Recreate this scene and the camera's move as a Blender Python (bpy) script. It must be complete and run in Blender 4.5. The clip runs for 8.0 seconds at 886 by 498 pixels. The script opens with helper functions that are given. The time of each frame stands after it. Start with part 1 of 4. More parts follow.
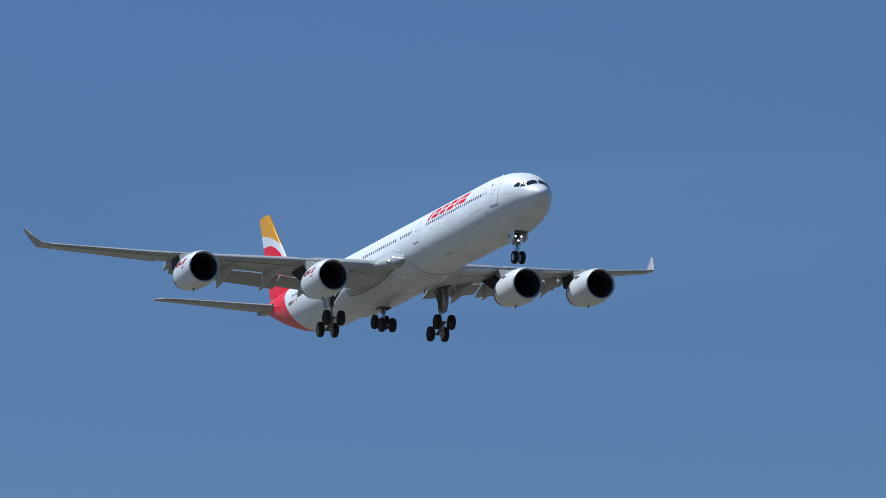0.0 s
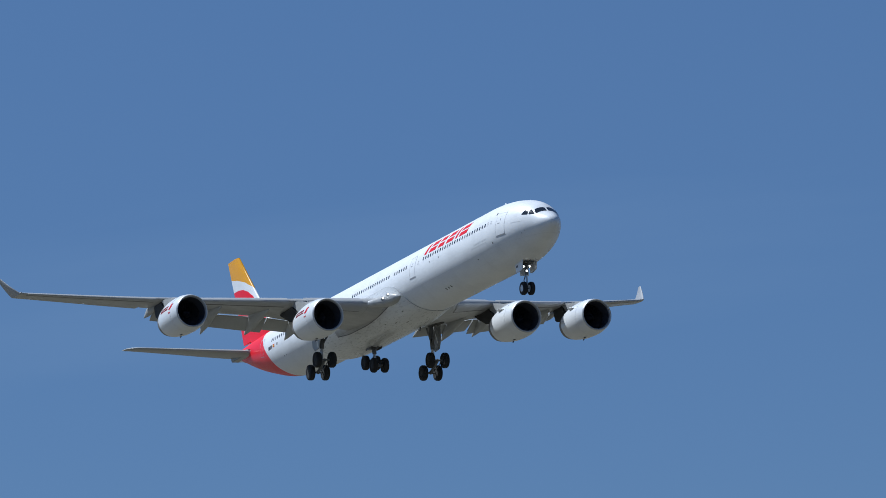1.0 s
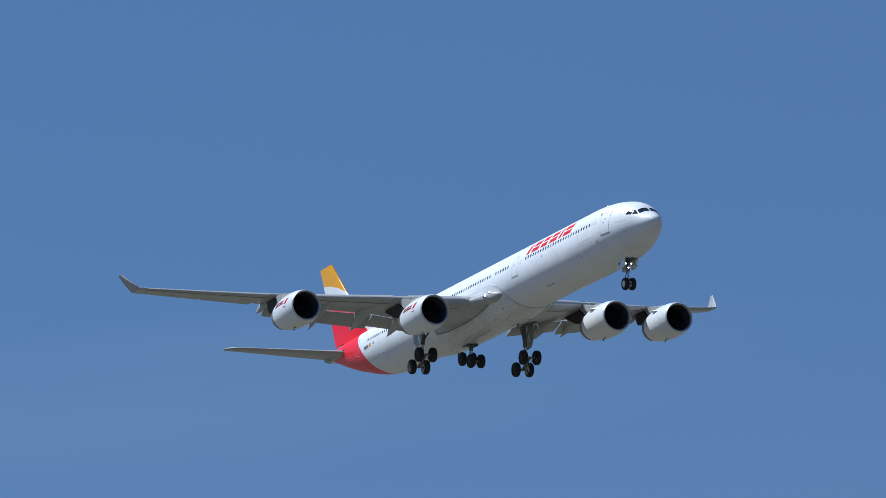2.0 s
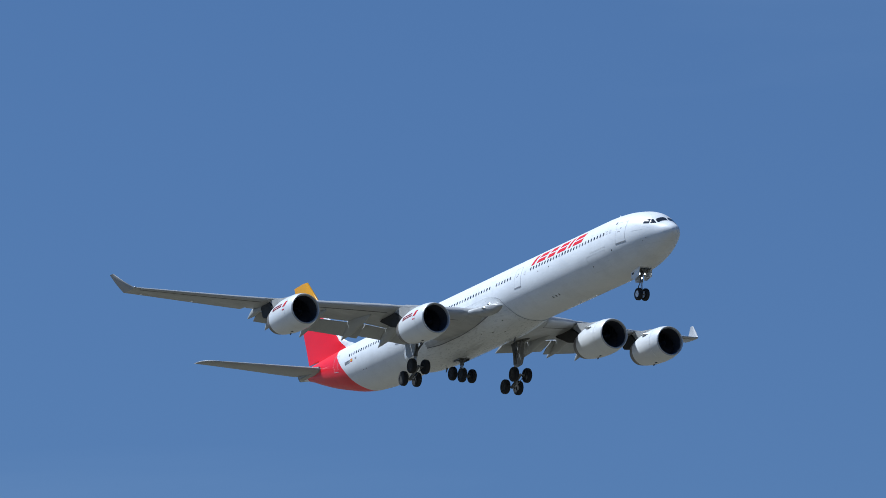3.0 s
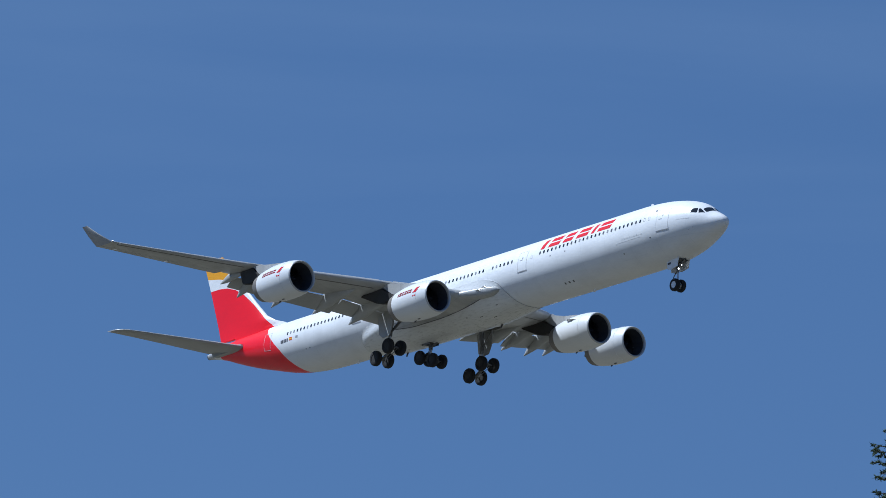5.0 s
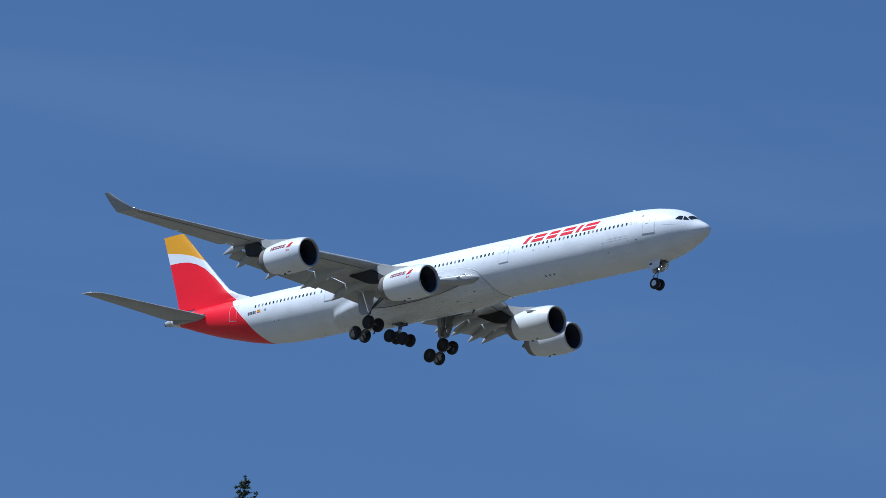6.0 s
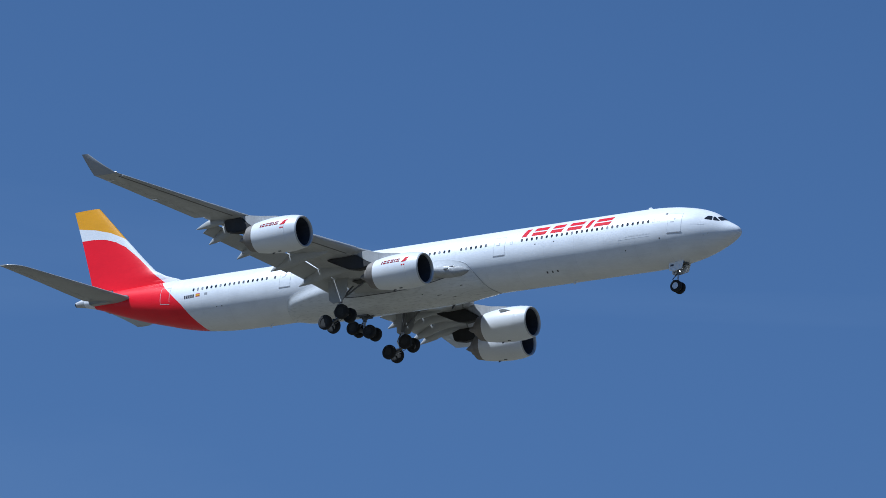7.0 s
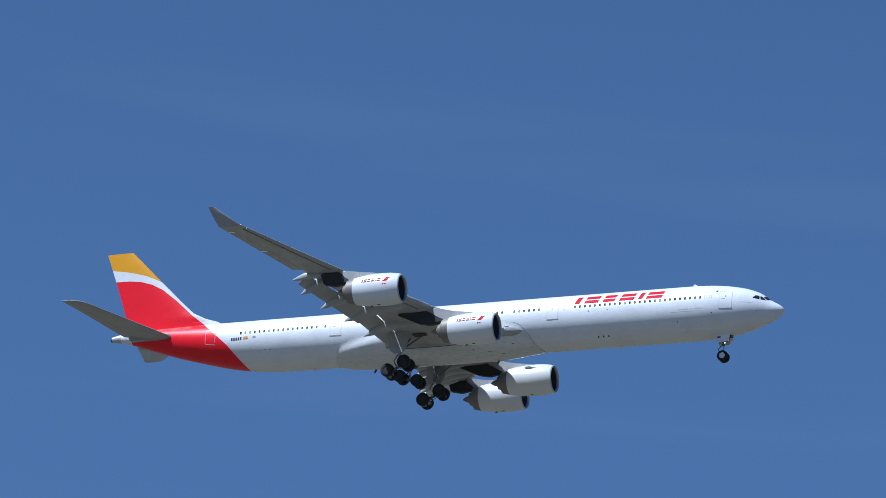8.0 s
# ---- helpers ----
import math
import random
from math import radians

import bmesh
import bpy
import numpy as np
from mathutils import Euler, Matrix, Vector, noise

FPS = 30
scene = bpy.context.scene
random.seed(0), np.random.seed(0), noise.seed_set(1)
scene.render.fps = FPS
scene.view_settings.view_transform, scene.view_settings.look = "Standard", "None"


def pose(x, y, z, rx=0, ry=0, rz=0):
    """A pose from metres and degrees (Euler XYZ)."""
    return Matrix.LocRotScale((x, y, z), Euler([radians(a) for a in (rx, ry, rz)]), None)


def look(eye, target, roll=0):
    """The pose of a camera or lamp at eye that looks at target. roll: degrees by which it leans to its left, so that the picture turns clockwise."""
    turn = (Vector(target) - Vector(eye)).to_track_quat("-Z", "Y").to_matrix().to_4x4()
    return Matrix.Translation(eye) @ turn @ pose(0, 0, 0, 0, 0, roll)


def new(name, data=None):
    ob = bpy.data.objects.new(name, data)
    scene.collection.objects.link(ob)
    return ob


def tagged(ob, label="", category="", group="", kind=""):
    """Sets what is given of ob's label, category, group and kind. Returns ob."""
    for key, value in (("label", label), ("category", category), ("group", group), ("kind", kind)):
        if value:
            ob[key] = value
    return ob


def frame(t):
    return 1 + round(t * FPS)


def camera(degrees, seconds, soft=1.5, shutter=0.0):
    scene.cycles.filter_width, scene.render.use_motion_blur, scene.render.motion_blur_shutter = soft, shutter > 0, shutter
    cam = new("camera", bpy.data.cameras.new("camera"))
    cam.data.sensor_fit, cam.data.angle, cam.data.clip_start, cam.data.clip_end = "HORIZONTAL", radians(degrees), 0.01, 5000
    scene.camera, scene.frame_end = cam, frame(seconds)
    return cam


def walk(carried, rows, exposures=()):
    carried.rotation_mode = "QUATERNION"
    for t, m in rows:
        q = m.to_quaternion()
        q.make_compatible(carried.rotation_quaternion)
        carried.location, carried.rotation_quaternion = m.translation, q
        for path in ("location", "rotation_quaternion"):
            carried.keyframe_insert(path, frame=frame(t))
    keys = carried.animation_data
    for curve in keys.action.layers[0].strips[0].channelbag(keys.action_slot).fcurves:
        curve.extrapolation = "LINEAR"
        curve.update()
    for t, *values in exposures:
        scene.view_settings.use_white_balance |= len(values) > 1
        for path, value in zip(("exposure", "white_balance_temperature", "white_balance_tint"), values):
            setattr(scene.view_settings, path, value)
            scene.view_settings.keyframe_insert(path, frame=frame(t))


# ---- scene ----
EYE = Vector((0.0, 0.0, 1.7))
cam = camera(10.2, 8.0, soft=0.72)
VIEW = [  # seconds, bearing, elevation and lean of the lens in degrees
    (0.0, 159.077, 8.807, -0.719),
    (0.1, 159.178, 8.768, -0.932),
    (0.2, 159.081, 8.758, -1.140),
    (0.3, 158.857, 8.800, -1.350),
    (0.4, 158.464, 8.940, -1.571),
    (0.5, 157.845, 9.217, -1.810),
    (0.6, 157.233, 9.450, -2.097),
    (0.7, 156.911, 9.503, -2.427),
    (0.8, 156.756, 9.476, -2.755),
    (0.9, 156.633, 9.430, -3.035),
    (1.0, 156.553, 9.424, -3.222),
    (1.1, 156.472, 9.447, -3.289),
    (1.2, 156.403, 9.501, -3.267),
    (1.3, 156.347, 9.588, -3.194),
    (1.4, 156.295, 9.690, -3.112),
    (1.5, 156.227, 9.822, -3.060),
    (1.6, 156.149, 9.971, -3.044),
    (1.7, 156.001, 10.106, -3.018),
    (1.8, 155.801, 10.252, -2.943),
    (1.9, 155.546, 10.410, -2.813),
    (2.0, 155.245, 10.579, -2.641),
    (2.1, 154.909, 10.757, -2.439),
    (2.2, 154.549, 10.942, -2.217),
    (2.3, 154.173, 11.132, -1.987),
    (2.4, 153.793, 11.324, -1.762),
    (2.5, 153.418, 11.517, -1.554),
    (2.6, 153.059, 11.707, -1.373),
    (2.7, 152.726, 11.890, -1.232),
    (2.8, 152.429, 12.065, -1.142),
    (2.9, 152.152, 12.239, -1.100),
    (3.0, 151.881, 12.389, -1.062),
    (3.1, 151.535, 12.538, -0.999),
    (3.2, 151.079, 12.640, -0.919),
    (3.3, 150.649, 12.727, -0.829),
    (3.4, 150.248, 12.826, -0.735),
    (3.5, 149.896, 12.961, -0.644),
    (3.6, 149.536, 13.114, -0.553),
    (3.7, 149.093, 13.234, -0.457),
    (3.8, 148.630, 13.324, -0.361),
    (3.9, 148.154, 13.405, -0.270),
    (4.0, 147.613, 13.470, -0.188),
    (4.1, 146.959, 13.514, -0.125),
    (4.2, 146.207, 13.538, -0.077),
    (4.3, 145.536, 13.563, -0.031),
    (4.4, 144.941, 13.577, 0.028),
    (4.5, 144.409, 13.587, 0.114),
    (4.6, 143.836, 13.582, 0.235),
    (4.7, 143.212, 13.561, 0.387),
    (4.8, 142.567, 13.541, 0.566),
    (4.9, 141.907, 13.524, 0.769),
    (5.0, 141.230, 13.515, 0.990),
    (5.1, 140.538, 13.517, 1.226),
    (5.2, 139.829, 13.533, 1.472),
    (5.3, 139.105, 13.567, 1.724),
    (5.4, 138.366, 13.622, 1.978),
    (5.5, 137.611, 13.700, 2.230),
    (5.6, 136.840, 13.807, 2.476),
    (5.7, 136.055, 13.945, 2.711),
    (5.8, 135.255, 14.118, 2.932),
    (5.9, 134.450, 14.333, 3.151),
    (6.0, 133.662, 14.522, 3.354),
    (6.1, 132.760, 14.678, 3.509),
    (6.2, 131.800, 14.784, 3.623),
    (6.3, 130.828, 14.856, 3.711),
    (6.4, 129.791, 14.953, 3.785),
    (6.5, 128.745, 15.067, 3.860),
    (6.6, 127.703, 15.259, 3.937),
    (6.7, 126.755, 15.457, 4.007),
    (6.8, 125.763, 15.673, 4.067),
    (6.9, 124.731, 15.894, 4.115),
    (7.0, 123.648, 16.083, 4.148),
    (7.1, 122.574, 16.278, 4.165),
    (7.2, 121.456, 16.448, 4.168),
    (7.3, 120.238, 16.631, 4.158),
    (7.4, 118.977, 16.837, 4.135),
    (7.5, 117.574, 17.132, 4.100),
    (7.6, 116.174, 17.403, 4.048),
    (7.7, 114.855, 17.499, 3.978),
    (7.8, 113.445, 17.503, 3.899),
    (7.9, 111.988, 17.479, 3.817),
    (8.0, 110.557, 17.485, 3.740),
]


def aim(bearing, elevation, lean):
    b, e = radians(bearing), radians(elevation)
    way = Vector((math.cos(e) * math.cos(b), math.cos(e) * math.sin(b), math.sin(e)))
    return look(EYE, EYE + way, lean)


walk(cam, [(t, aim(b, e, r)) for t, b, e, r in VIEW], exposures=[(0.0, -0.03, 5480, 7), (3.0, 0.1, 5380, 7), (4.5, 0.07, 5300, 8), (6.0, 0.05, 5200, 8), (7.0, 0.02, 5150, 8), (8.0, 0.07, 5170, 9)])

# ---- daylight ----
SUN = Vector((-0.42, -0.41, 0.87)).normalized()      # towards the sun
world = bpy.data.worlds.new("daylight")
scene.world = world
world.use_nodes = True
wn, wl = world.node_tree.nodes, world.node_tree.links
sky = wn.new("ShaderNodeTexSky")
sky.sky_type, sky.sun_disc = "NISHITA", False
sky.sun_elevation = math.asin(SUN.z)
sky.sun_rotation = math.atan2(SUN.x, SUN.y)
sky.altitude, sky.air_density, sky.dust_density, sky.ozone_density = 600, 1.0, 0.0, 6.0
way = wn.new("ShaderNodeTexCoord")
squash = wn.new("ShaderNodeMapping")
squash.inputs["Scale"].default_value, squash.inputs["Rotation"].default_value = (2.0, 2.0, 14.0), (0.25, 0.1, 0)
wisp = wn.new("ShaderNodeTexNoise")
wisp.inputs["Scale"].default_value, wisp.inputs["Detail"].default_value, wisp.inputs["Distortion"].default_value = 1.6, 7, 0.4
thin = wn.new("ShaderNodeMapRange")
thin.inputs[1].default_value, thin.inputs[2].default_value, thin.inputs[3].default_value, thin.inputs[4].default_value = 0.53, 0.9, 0.0, 0.11
veil = wn.new("ShaderNodeMix")
veil.data_type = "RGBA"
veil.inputs[7].default_value = (7.0, 8.4, 9.6, 1)
wl.new(way.outputs["Generated"], squash.inputs[0]), wl.new(squash.outputs[0], wisp.inputs["Vector"])
wl.new(wisp.outputs["Fac"], thin.inputs[0]), wl.new(thin.outputs[0], veil.inputs[0])
height = wn.new("ShaderNodeSeparateXYZ")
layer = wn.new("ShaderNodeMapRange")               # the haze thins out with height
layer.interpolation_type = "SMOOTHSTEP"
layer.inputs[1].default_value, layer.inputs[2].default_value, layer.inputs[3].default_value, layer.inputs[4].default_value = 0.15, 0.5, 0.58, 0.0
haze = wn.new("ShaderNodeMix")                     # summer haze over the sky
haze.data_type = "RGBA"
haze.inputs[7].default_value = (1.53, 2.6, 4.9, 1)
wl.new(way.outputs["Generated"], height.inputs[0]), wl.new(height.outputs["Z"], layer.inputs[0]), wl.new(layer.outputs[0], haze.inputs[0])
wl.new(sky.outputs[0], haze.inputs[6])
wl.new(haze.outputs[2], veil.inputs[6]), wl.new(veil.outputs[2], wn["Background"].inputs["Color"])
wn["Background"].inputs["Strength"].default_value = 0.062
sun = new("sun", bpy.data.lights.new("sun", "SUN"))
sun.data.energy, sun.data.angle, sun.data.color = 5.0, radians(0.53), (1.0, 0.95, 0.87)
sun.matrix_world = look(SUN * 100, (0, 0, 0))


# ---- materials ----
def material(name, color, rough=0.5, metal=0.0, coat=0.0, vary=0.06, scale=0.6, streak=1.0, bump=0.0, fine=0.0, emit=0.0):
    """A painted, metal or natural surface with two scales of stain and grain in its own space."""
    m = bpy.data.materials.new(name)
    m.use_nodes = True
    n, l = m.node_tree.nodes, m.node_tree.links
    b = n["Principled BSDF"]
    b.inputs["Metallic"].default_value, b.inputs["Roughness"].default_value = metal, rough
    b.inputs["Coat Weight"].default_value, b.inputs["Coat Roughness"].default_value = coat, 0.08
    tc, mp = n.new("ShaderNodeTexCoord"), n.new("ShaderNodeMapping")
    mp.inputs["Scale"].default_value = (1 / streak, 1, 1)
    l.new(tc.outputs["Object"], mp.inputs["Vector"])
    big, small = n.new("ShaderNodeTexNoise"), n.new("ShaderNodeTexNoise")
    big.inputs["Scale"].default_value, big.inputs["Detail"].default_value = scale, 6
    small.inputs["Scale"].default_value, small.inputs["Detail"].default_value = scale * 14, 4
    l.new(mp.outputs[0], big.inputs["Vector"]), l.new(mp.outputs[0], small.inputs["Vector"])
    mix = n.new("ShaderNodeMix")
    mix.data_type = "FLOAT"
    mix.inputs[0].default_value = 0.35
    l.new(big.outputs["Fac"], mix.inputs[2]), l.new(small.outputs["Fac"], mix.inputs[3])
    ramp = n.new("ShaderNodeMapRange")
    ramp.inputs[1].default_value, ramp.inputs[2].default_value = 0.3, 0.7
    ramp.inputs[3].default_value, ramp.inputs[4].default_value = 1 - vary, 1 + vary
    l.new(mix.outputs[0], ramp.inputs[0])
    tint = n.new("ShaderNodeVectorMath")
    tint.operation = "SCALE"
    tint.inputs[0].default_value = color
    l.new(ramp.outputs[0], tint.inputs["Scale"])
    l.new(tint.outputs[0], b.inputs["Base Color"])
    rr = n.new("ShaderNodeMapRange")
    rr.inputs[3].default_value, rr.inputs[4].default_value = rough * 0.8, min(1, rough * 1.25)
    l.new(small.outputs["Fac"], rr.inputs[0]), l.new(rr.outputs[0], b.inputs["Roughness"])
    if bump:
        bp = n.new("ShaderNodeBump")
        bp.inputs["Strength"].default_value, bp.inputs["Distance"].default_value = bump, 0.02
        l.new(small.outputs["Fac"], bp.inputs["Height"]), l.new(bp.outputs[0], b.inputs["Normal"])
    if emit:
        b.inputs["Emission Color"].default_value, b.inputs["Emission Strength"].default_value = (*color, 1), emit
    m["tint"] = tint.name
    return m


def math_node(n, l, op, a, b):
    k = n.new("ShaderNodeMath")
    k.operation = op
    for i, v in enumerate((a, b)):
        if isinstance(v, (int, float)):
            k.inputs[i].default_value = v
        else:
            l.new(v, k.inputs[i])
    return k.outputs[0]


X0, X1, Z0, Z1 = -78.0, -54.0, -4.0, 12.0


def edge_ramp(n, l, x, points):
    """The height of a paint edge as a function of the station x."""
    r = n.new("ShaderNodeValToRGB")
    r.color_ramp.interpolation = "LINEAR"
    pts = sorted(((px - X0) / (X1 - X0), (pz - Z0) / (Z1 - Z0)) for px, pz in points)
    while len(r.color_ramp.elements) < len(pts):
        r.color_ramp.elements.new(0.5)
    for e, (p, v) in zip(r.color_ramp.elements, pts):
        e.position, e.color = p, (v, v, v, 1)
    f = math_node(n, l, "DIVIDE", math_node(n, l, "SUBTRACT", x, X0), X1 - X0)
    l.new(f, r.inputs[0])
    return math_node(n, l, "ADD", math_node(n, l, "MULTIPLY", r.outputs[0], Z1 - Z0), Z0)


RED_EDGE = [(-57.8, -3.2), (-58.15, -2.6), (-58.9, -1.75), (-59.8, -0.65), (-60.95, 0.4), (-62.0, 1.3), (-63.4, 2.55), (-64.9, 3.75),
            (-66.8, 5.55), (-68.4, 6.85), (-69.6, 7.5), (-70.9, 7.93), (-72.3, 8.13), (-75.0, 8.25)]
GOLD_EDGE = [(-66.5, 5.9), (-68.6, 7.75), (-70.3, 8.53), (-72.3, 9.1), (-74.4, 9.5), (-76.0, 9.75)]


def livery(name, panels):
    """White paint with the red tail, the white band and the gold fin tip; faint frame joints along the body."""
    m = material(name, (0.80, 0.81, 0.82), rough=0.36, vary=0.07, scale=0.5, streak=3.0)
    n, l = m.node_tree.nodes, m.node_tree.links
    n["Principled BSDF"].inputs["Specular IOR Level"].default_value = 0.35
    tint = n[m["tint"]]
    tc, sep = n.new("ShaderNodeTexCoord"), n.new("ShaderNodeSeparateXYZ")
    l.new(tc.outputs["Object"], sep.inputs[0])
    x, z = sep.outputs["X"], sep.outputs["Z"]
    red = math_node(n, l, "MULTIPLY", math_node(n, l, "LESS_THAN", z, edge_ramp(n, l, x, RED_EDGE)), math_node(n, l, "LESS_THAN", x, -57.9))
    red = math_node(n, l, "MULTIPLY", red, math_node(n, l, "MAXIMUM", math_node(n, l, "GREATER_THAN", x, -71.6), math_node(n, l, "GREATER_THAN", z, 2.38)))
    gold = math_node(n, l, "MULTIPLY", math_node(n, l, "GREATER_THAN", z, edge_ramp(n, l, x, GOLD_EDGE)), math_node(n, l, "GREATER_THAN", z, 5.2))
    c = None
    for fac, col in ((red, (0.84, 0.006, 0.018, 1)), (gold, (0.78, 0.36, 0.006, 1))):
        k = n.new("ShaderNodeMix")
        k.data_type = "RGBA"
        l.new(fac, k.inputs[0])
        if c is None:
            k.inputs[6].default_value = (0.80, 0.81, 0.82, 1)
        else:
            l.new(c, k.inputs[6])
        k.inputs[7].default_value = col
        c = k.outputs[2]
    if panels:
        fr = math_node(n, l, "FRACT", math_node(n, l, "DIVIDE", x, 3.18), 0)
        line = math_node(n, l, "LESS_THAN", fr, 0.008)
        for zz in (1.75, -1.45):
            d = math_node(n, l, "ABSOLUTE", math_node(n, l, "SUBTRACT", z, zz), 0)
            line = math_node(n, l, "MAXIMUM", line, math_node(n, l, "LESS_THAN", d, 0.012))
        dark = math_node(n, l, "SUBTRACT", 1.0, math_node(n, l, "MULTIPLY", line, 0.09))
        # rain streaks and hydraulic stains that run down the sides
        st, mp = n.new("ShaderNodeTexNoise"), n.new("ShaderNodeMapping")
        mp.inputs["Scale"].default_value = (0.55, 0.4, 0.5)
        l.new(tc.outputs["Object"], mp.inputs[0]), l.new(mp.outputs[0], st.inputs["Vector"])
        st.inputs["Scale"].default_value, st.inputs["Detail"].default_value = 1.0, 7
        mr = n.new("ShaderNodeMapRange")
        mr.inputs[1].default_value, mr.inputs[2].default_value, mr.inputs[3].default_value, mr.inputs[4].default_value = 0.48, 0.78, 1.0, 0.9
        l.new(st.outputs["Fac"], mr.inputs[0])
        f = math_node(n, l, "MULTIPLY", dark, mr.outputs[0])
        s = n.new("ShaderNodeVectorMath")
        s.operation = "SCALE"
        l.new(c, s.inputs[0]), l.new(f, s.inputs["Scale"])
        c = s.outputs[0]
    l.new(c, tint.inputs[0])
    return m


def seams(m, sweep, step):
    """Faint joints across and along a swept surface, and a few darker access panels."""
    n, l = m.node_tree.nodes, m.node_tree.links
    tint = n[m["tint"]]
    tc, sep = n.new("ShaderNodeTexCoord"), n.new("ShaderNodeSeparateXYZ")
    l.new(tc.outputs["Object"], sep.inputs[0])
    x, y = sep.outputs["X"], math_node(n, l, "ABSOLUTE", sep.outputs["Y"], 0)
    along = math_node(n, l, "ADD", x, math_node(n, l, "MULTIPLY", y, sweep))
    a = math_node(n, l, "LESS_THAN", math_node(n, l, "FRACT", math_node(n, l, "DIVIDE", along, step), 0), 0.03)
    b = math_node(n, l, "LESS_THAN", math_node(n, l, "FRACT", math_node(n, l, "DIVIDE", y, 1.35), 0), 0.03)
    vor = n.new("ShaderNodeTexVoronoi")
    vor.inputs["Scale"].default_value = 0.8
    l.new(tc.outputs["Object"], vor.inputs["Vector"])
    hole = math_node(n, l, "LESS_THAN", vor.outputs["Distance"], 0.12)
    dark = math_node(n, l, "MULTIPLY", math_node(n, l, "MAXIMUM", a, b), 0.16)
    dark = math_node(n, l, "ADD", dark, math_node(n, l, "MULTIPLY", hole, 0.14))
    s = n.new("ShaderNodeVectorMath")
    s.operation = "SCALE"
    s.inputs[0].default_value = tint.inputs[0].default_value
    l.new(math_node(n, l, "SUBTRACT", 1.0, dark), s.inputs["Scale"])
    l.new(s.outputs[0], tint.inputs[0])


def grass_field():
    return material("dry_field", (0.104, 0.094, 0.066), rough=0.95, vary=0.35, scale=0.02, bump=0.4)


WHITE_TAIL = livery("airline_paint", True)
FIN_PAINT = livery("fin_paint", False)
# a greyer white than the body's, with streaky variation
BELLY = material("streaky_offwhite_paint", (0.67, 0.675, 0.665), rough=0.28, coat=0.35, vary=0.2, scale=0.45, streak=3.5)
WHITE = material("white_paint", (0.79, 0.80, 0.81), rough=0.33, coat=0.3, vary=0.05, scale=0.7, streak=2.0)
GREY = material("wing_grey_paint", (0.41, 0.41, 0.40), rough=0.38, coat=0.15, vary=0.2, scale=0.55, streak=0.5)
FLAP = material("flap_grey_paint", (0.41, 0.415, 0.41), rough=0.42, coat=0.1, vary=0.14, scale=0.8, streak=2.5)
seams(GREY, 0.62, 1.9)
TAIL_GREY = material("tailplane_grey_paint", (0.37, 0.37, 0.36), rough=0.4, coat=0.1, vary=0.12, scale=0.7, streak=2.0)
SLAT = material("leading_edge_grey", (0.38, 0.385, 0.39), rough=0.45, vary=0.08, scale=0.8)
LIP = material("polished_lip", (0.52, 0.525, 0.53), rough=0.4, metal=0.3, vary=0.06, scale=2)
NOZZLE = material("exhaust_metal", (0.24, 0.22, 0.20), rough=0.5, metal=0.5, vary=0.2, scale=2)
# bare titanium, darkened so that its colour holds the shade under the wing
SHIELD = material("shade_dark_titanium", (0.035, 0.034, 0.034), rough=0.6, metal=0.15, vary=0.3, scale=1.5)
DUCT = material("dark_intake_lining", (0.045, 0.05, 0.068), rough=0.8, vary=0.15, scale=3)
BLADE = material("fan_blade_titanium", (0.11, 0.11, 0.13), rough=0.4, metal=0.8, vary=0.12, scale=5)
TYRE = material("tyre_rubber", (0.014, 0.014, 0.015), rough=0.85, vary=0.25, scale=4, bump=0.2)
RIM = material("dusty_dark_rim", (0.03, 0.03, 0.029), rough=0.9, vary=0.25, scale=6)
RIM_LIGHT = material("grey_rim", (0.72, 0.73, 0.74), rough=0.45, metal=0.3, vary=0.15, scale=6)
STEEL = material("gear_steel", (0.15, 0.153, 0.157), rough=0.6, metal=0.15, vary=0.2, scale=4)
CONE = material("tail_cone_metal", (0.55, 0.55, 0.54), rough=0.45, metal=0.4, vary=0.15, scale=3)
CHROME = material("piston_chrome", (0.45, 0.45, 0.46), rough=0.35, metal=0.9, vary=0.04, scale=5)
# colour of the shade inside the wheel bays, for flat plates
WELL = material("wheel_bay_shade", (0.07, 0.07, 0.065), rough=0.75, vary=0.3, scale=2)
SLOT = material("slot_shade_grey", (0.14, 0.14, 0.137), rough=0.7, vary=0.2, scale=2)
GLASS = material("dark_window_glass", (0.02, 0.023, 0.028), rough=0.08, coat=0.5, vary=0.1, scale=5)
def cabin_glass():
    """Cabin panes: dark inside, some coloured paler for the sky they reflect."""
    m = material("cabin_pane", (0.03, 0.034, 0.04), rough=0.12, coat=0.4, vary=0.1, scale=5)
    n, l = m.node_tree.nodes, m.node_tree.links
    info, ramp = n.new("ShaderNodeObjectInfo"), n.new("ShaderNodeValToRGB")
    ramp.color_ramp.interpolation = "CONSTANT"
    for p, v in ((0.58, 0.14), (0.82, 0.34)):
        ramp.color_ramp.elements.new(p).color = (v, v, v * 1.03, 1)
    ramp.color_ramp.elements[0].color = (0.03, 0.034, 0.04, 1)
    ramp.color_ramp.elements[-1].color = (0.33, 0.33, 0.34, 1)
    l.new(info.outputs["Random"], ramp.inputs[0])
    l.new(ramp.outputs[0], n[m["tint"]].inputs[0])
    return m


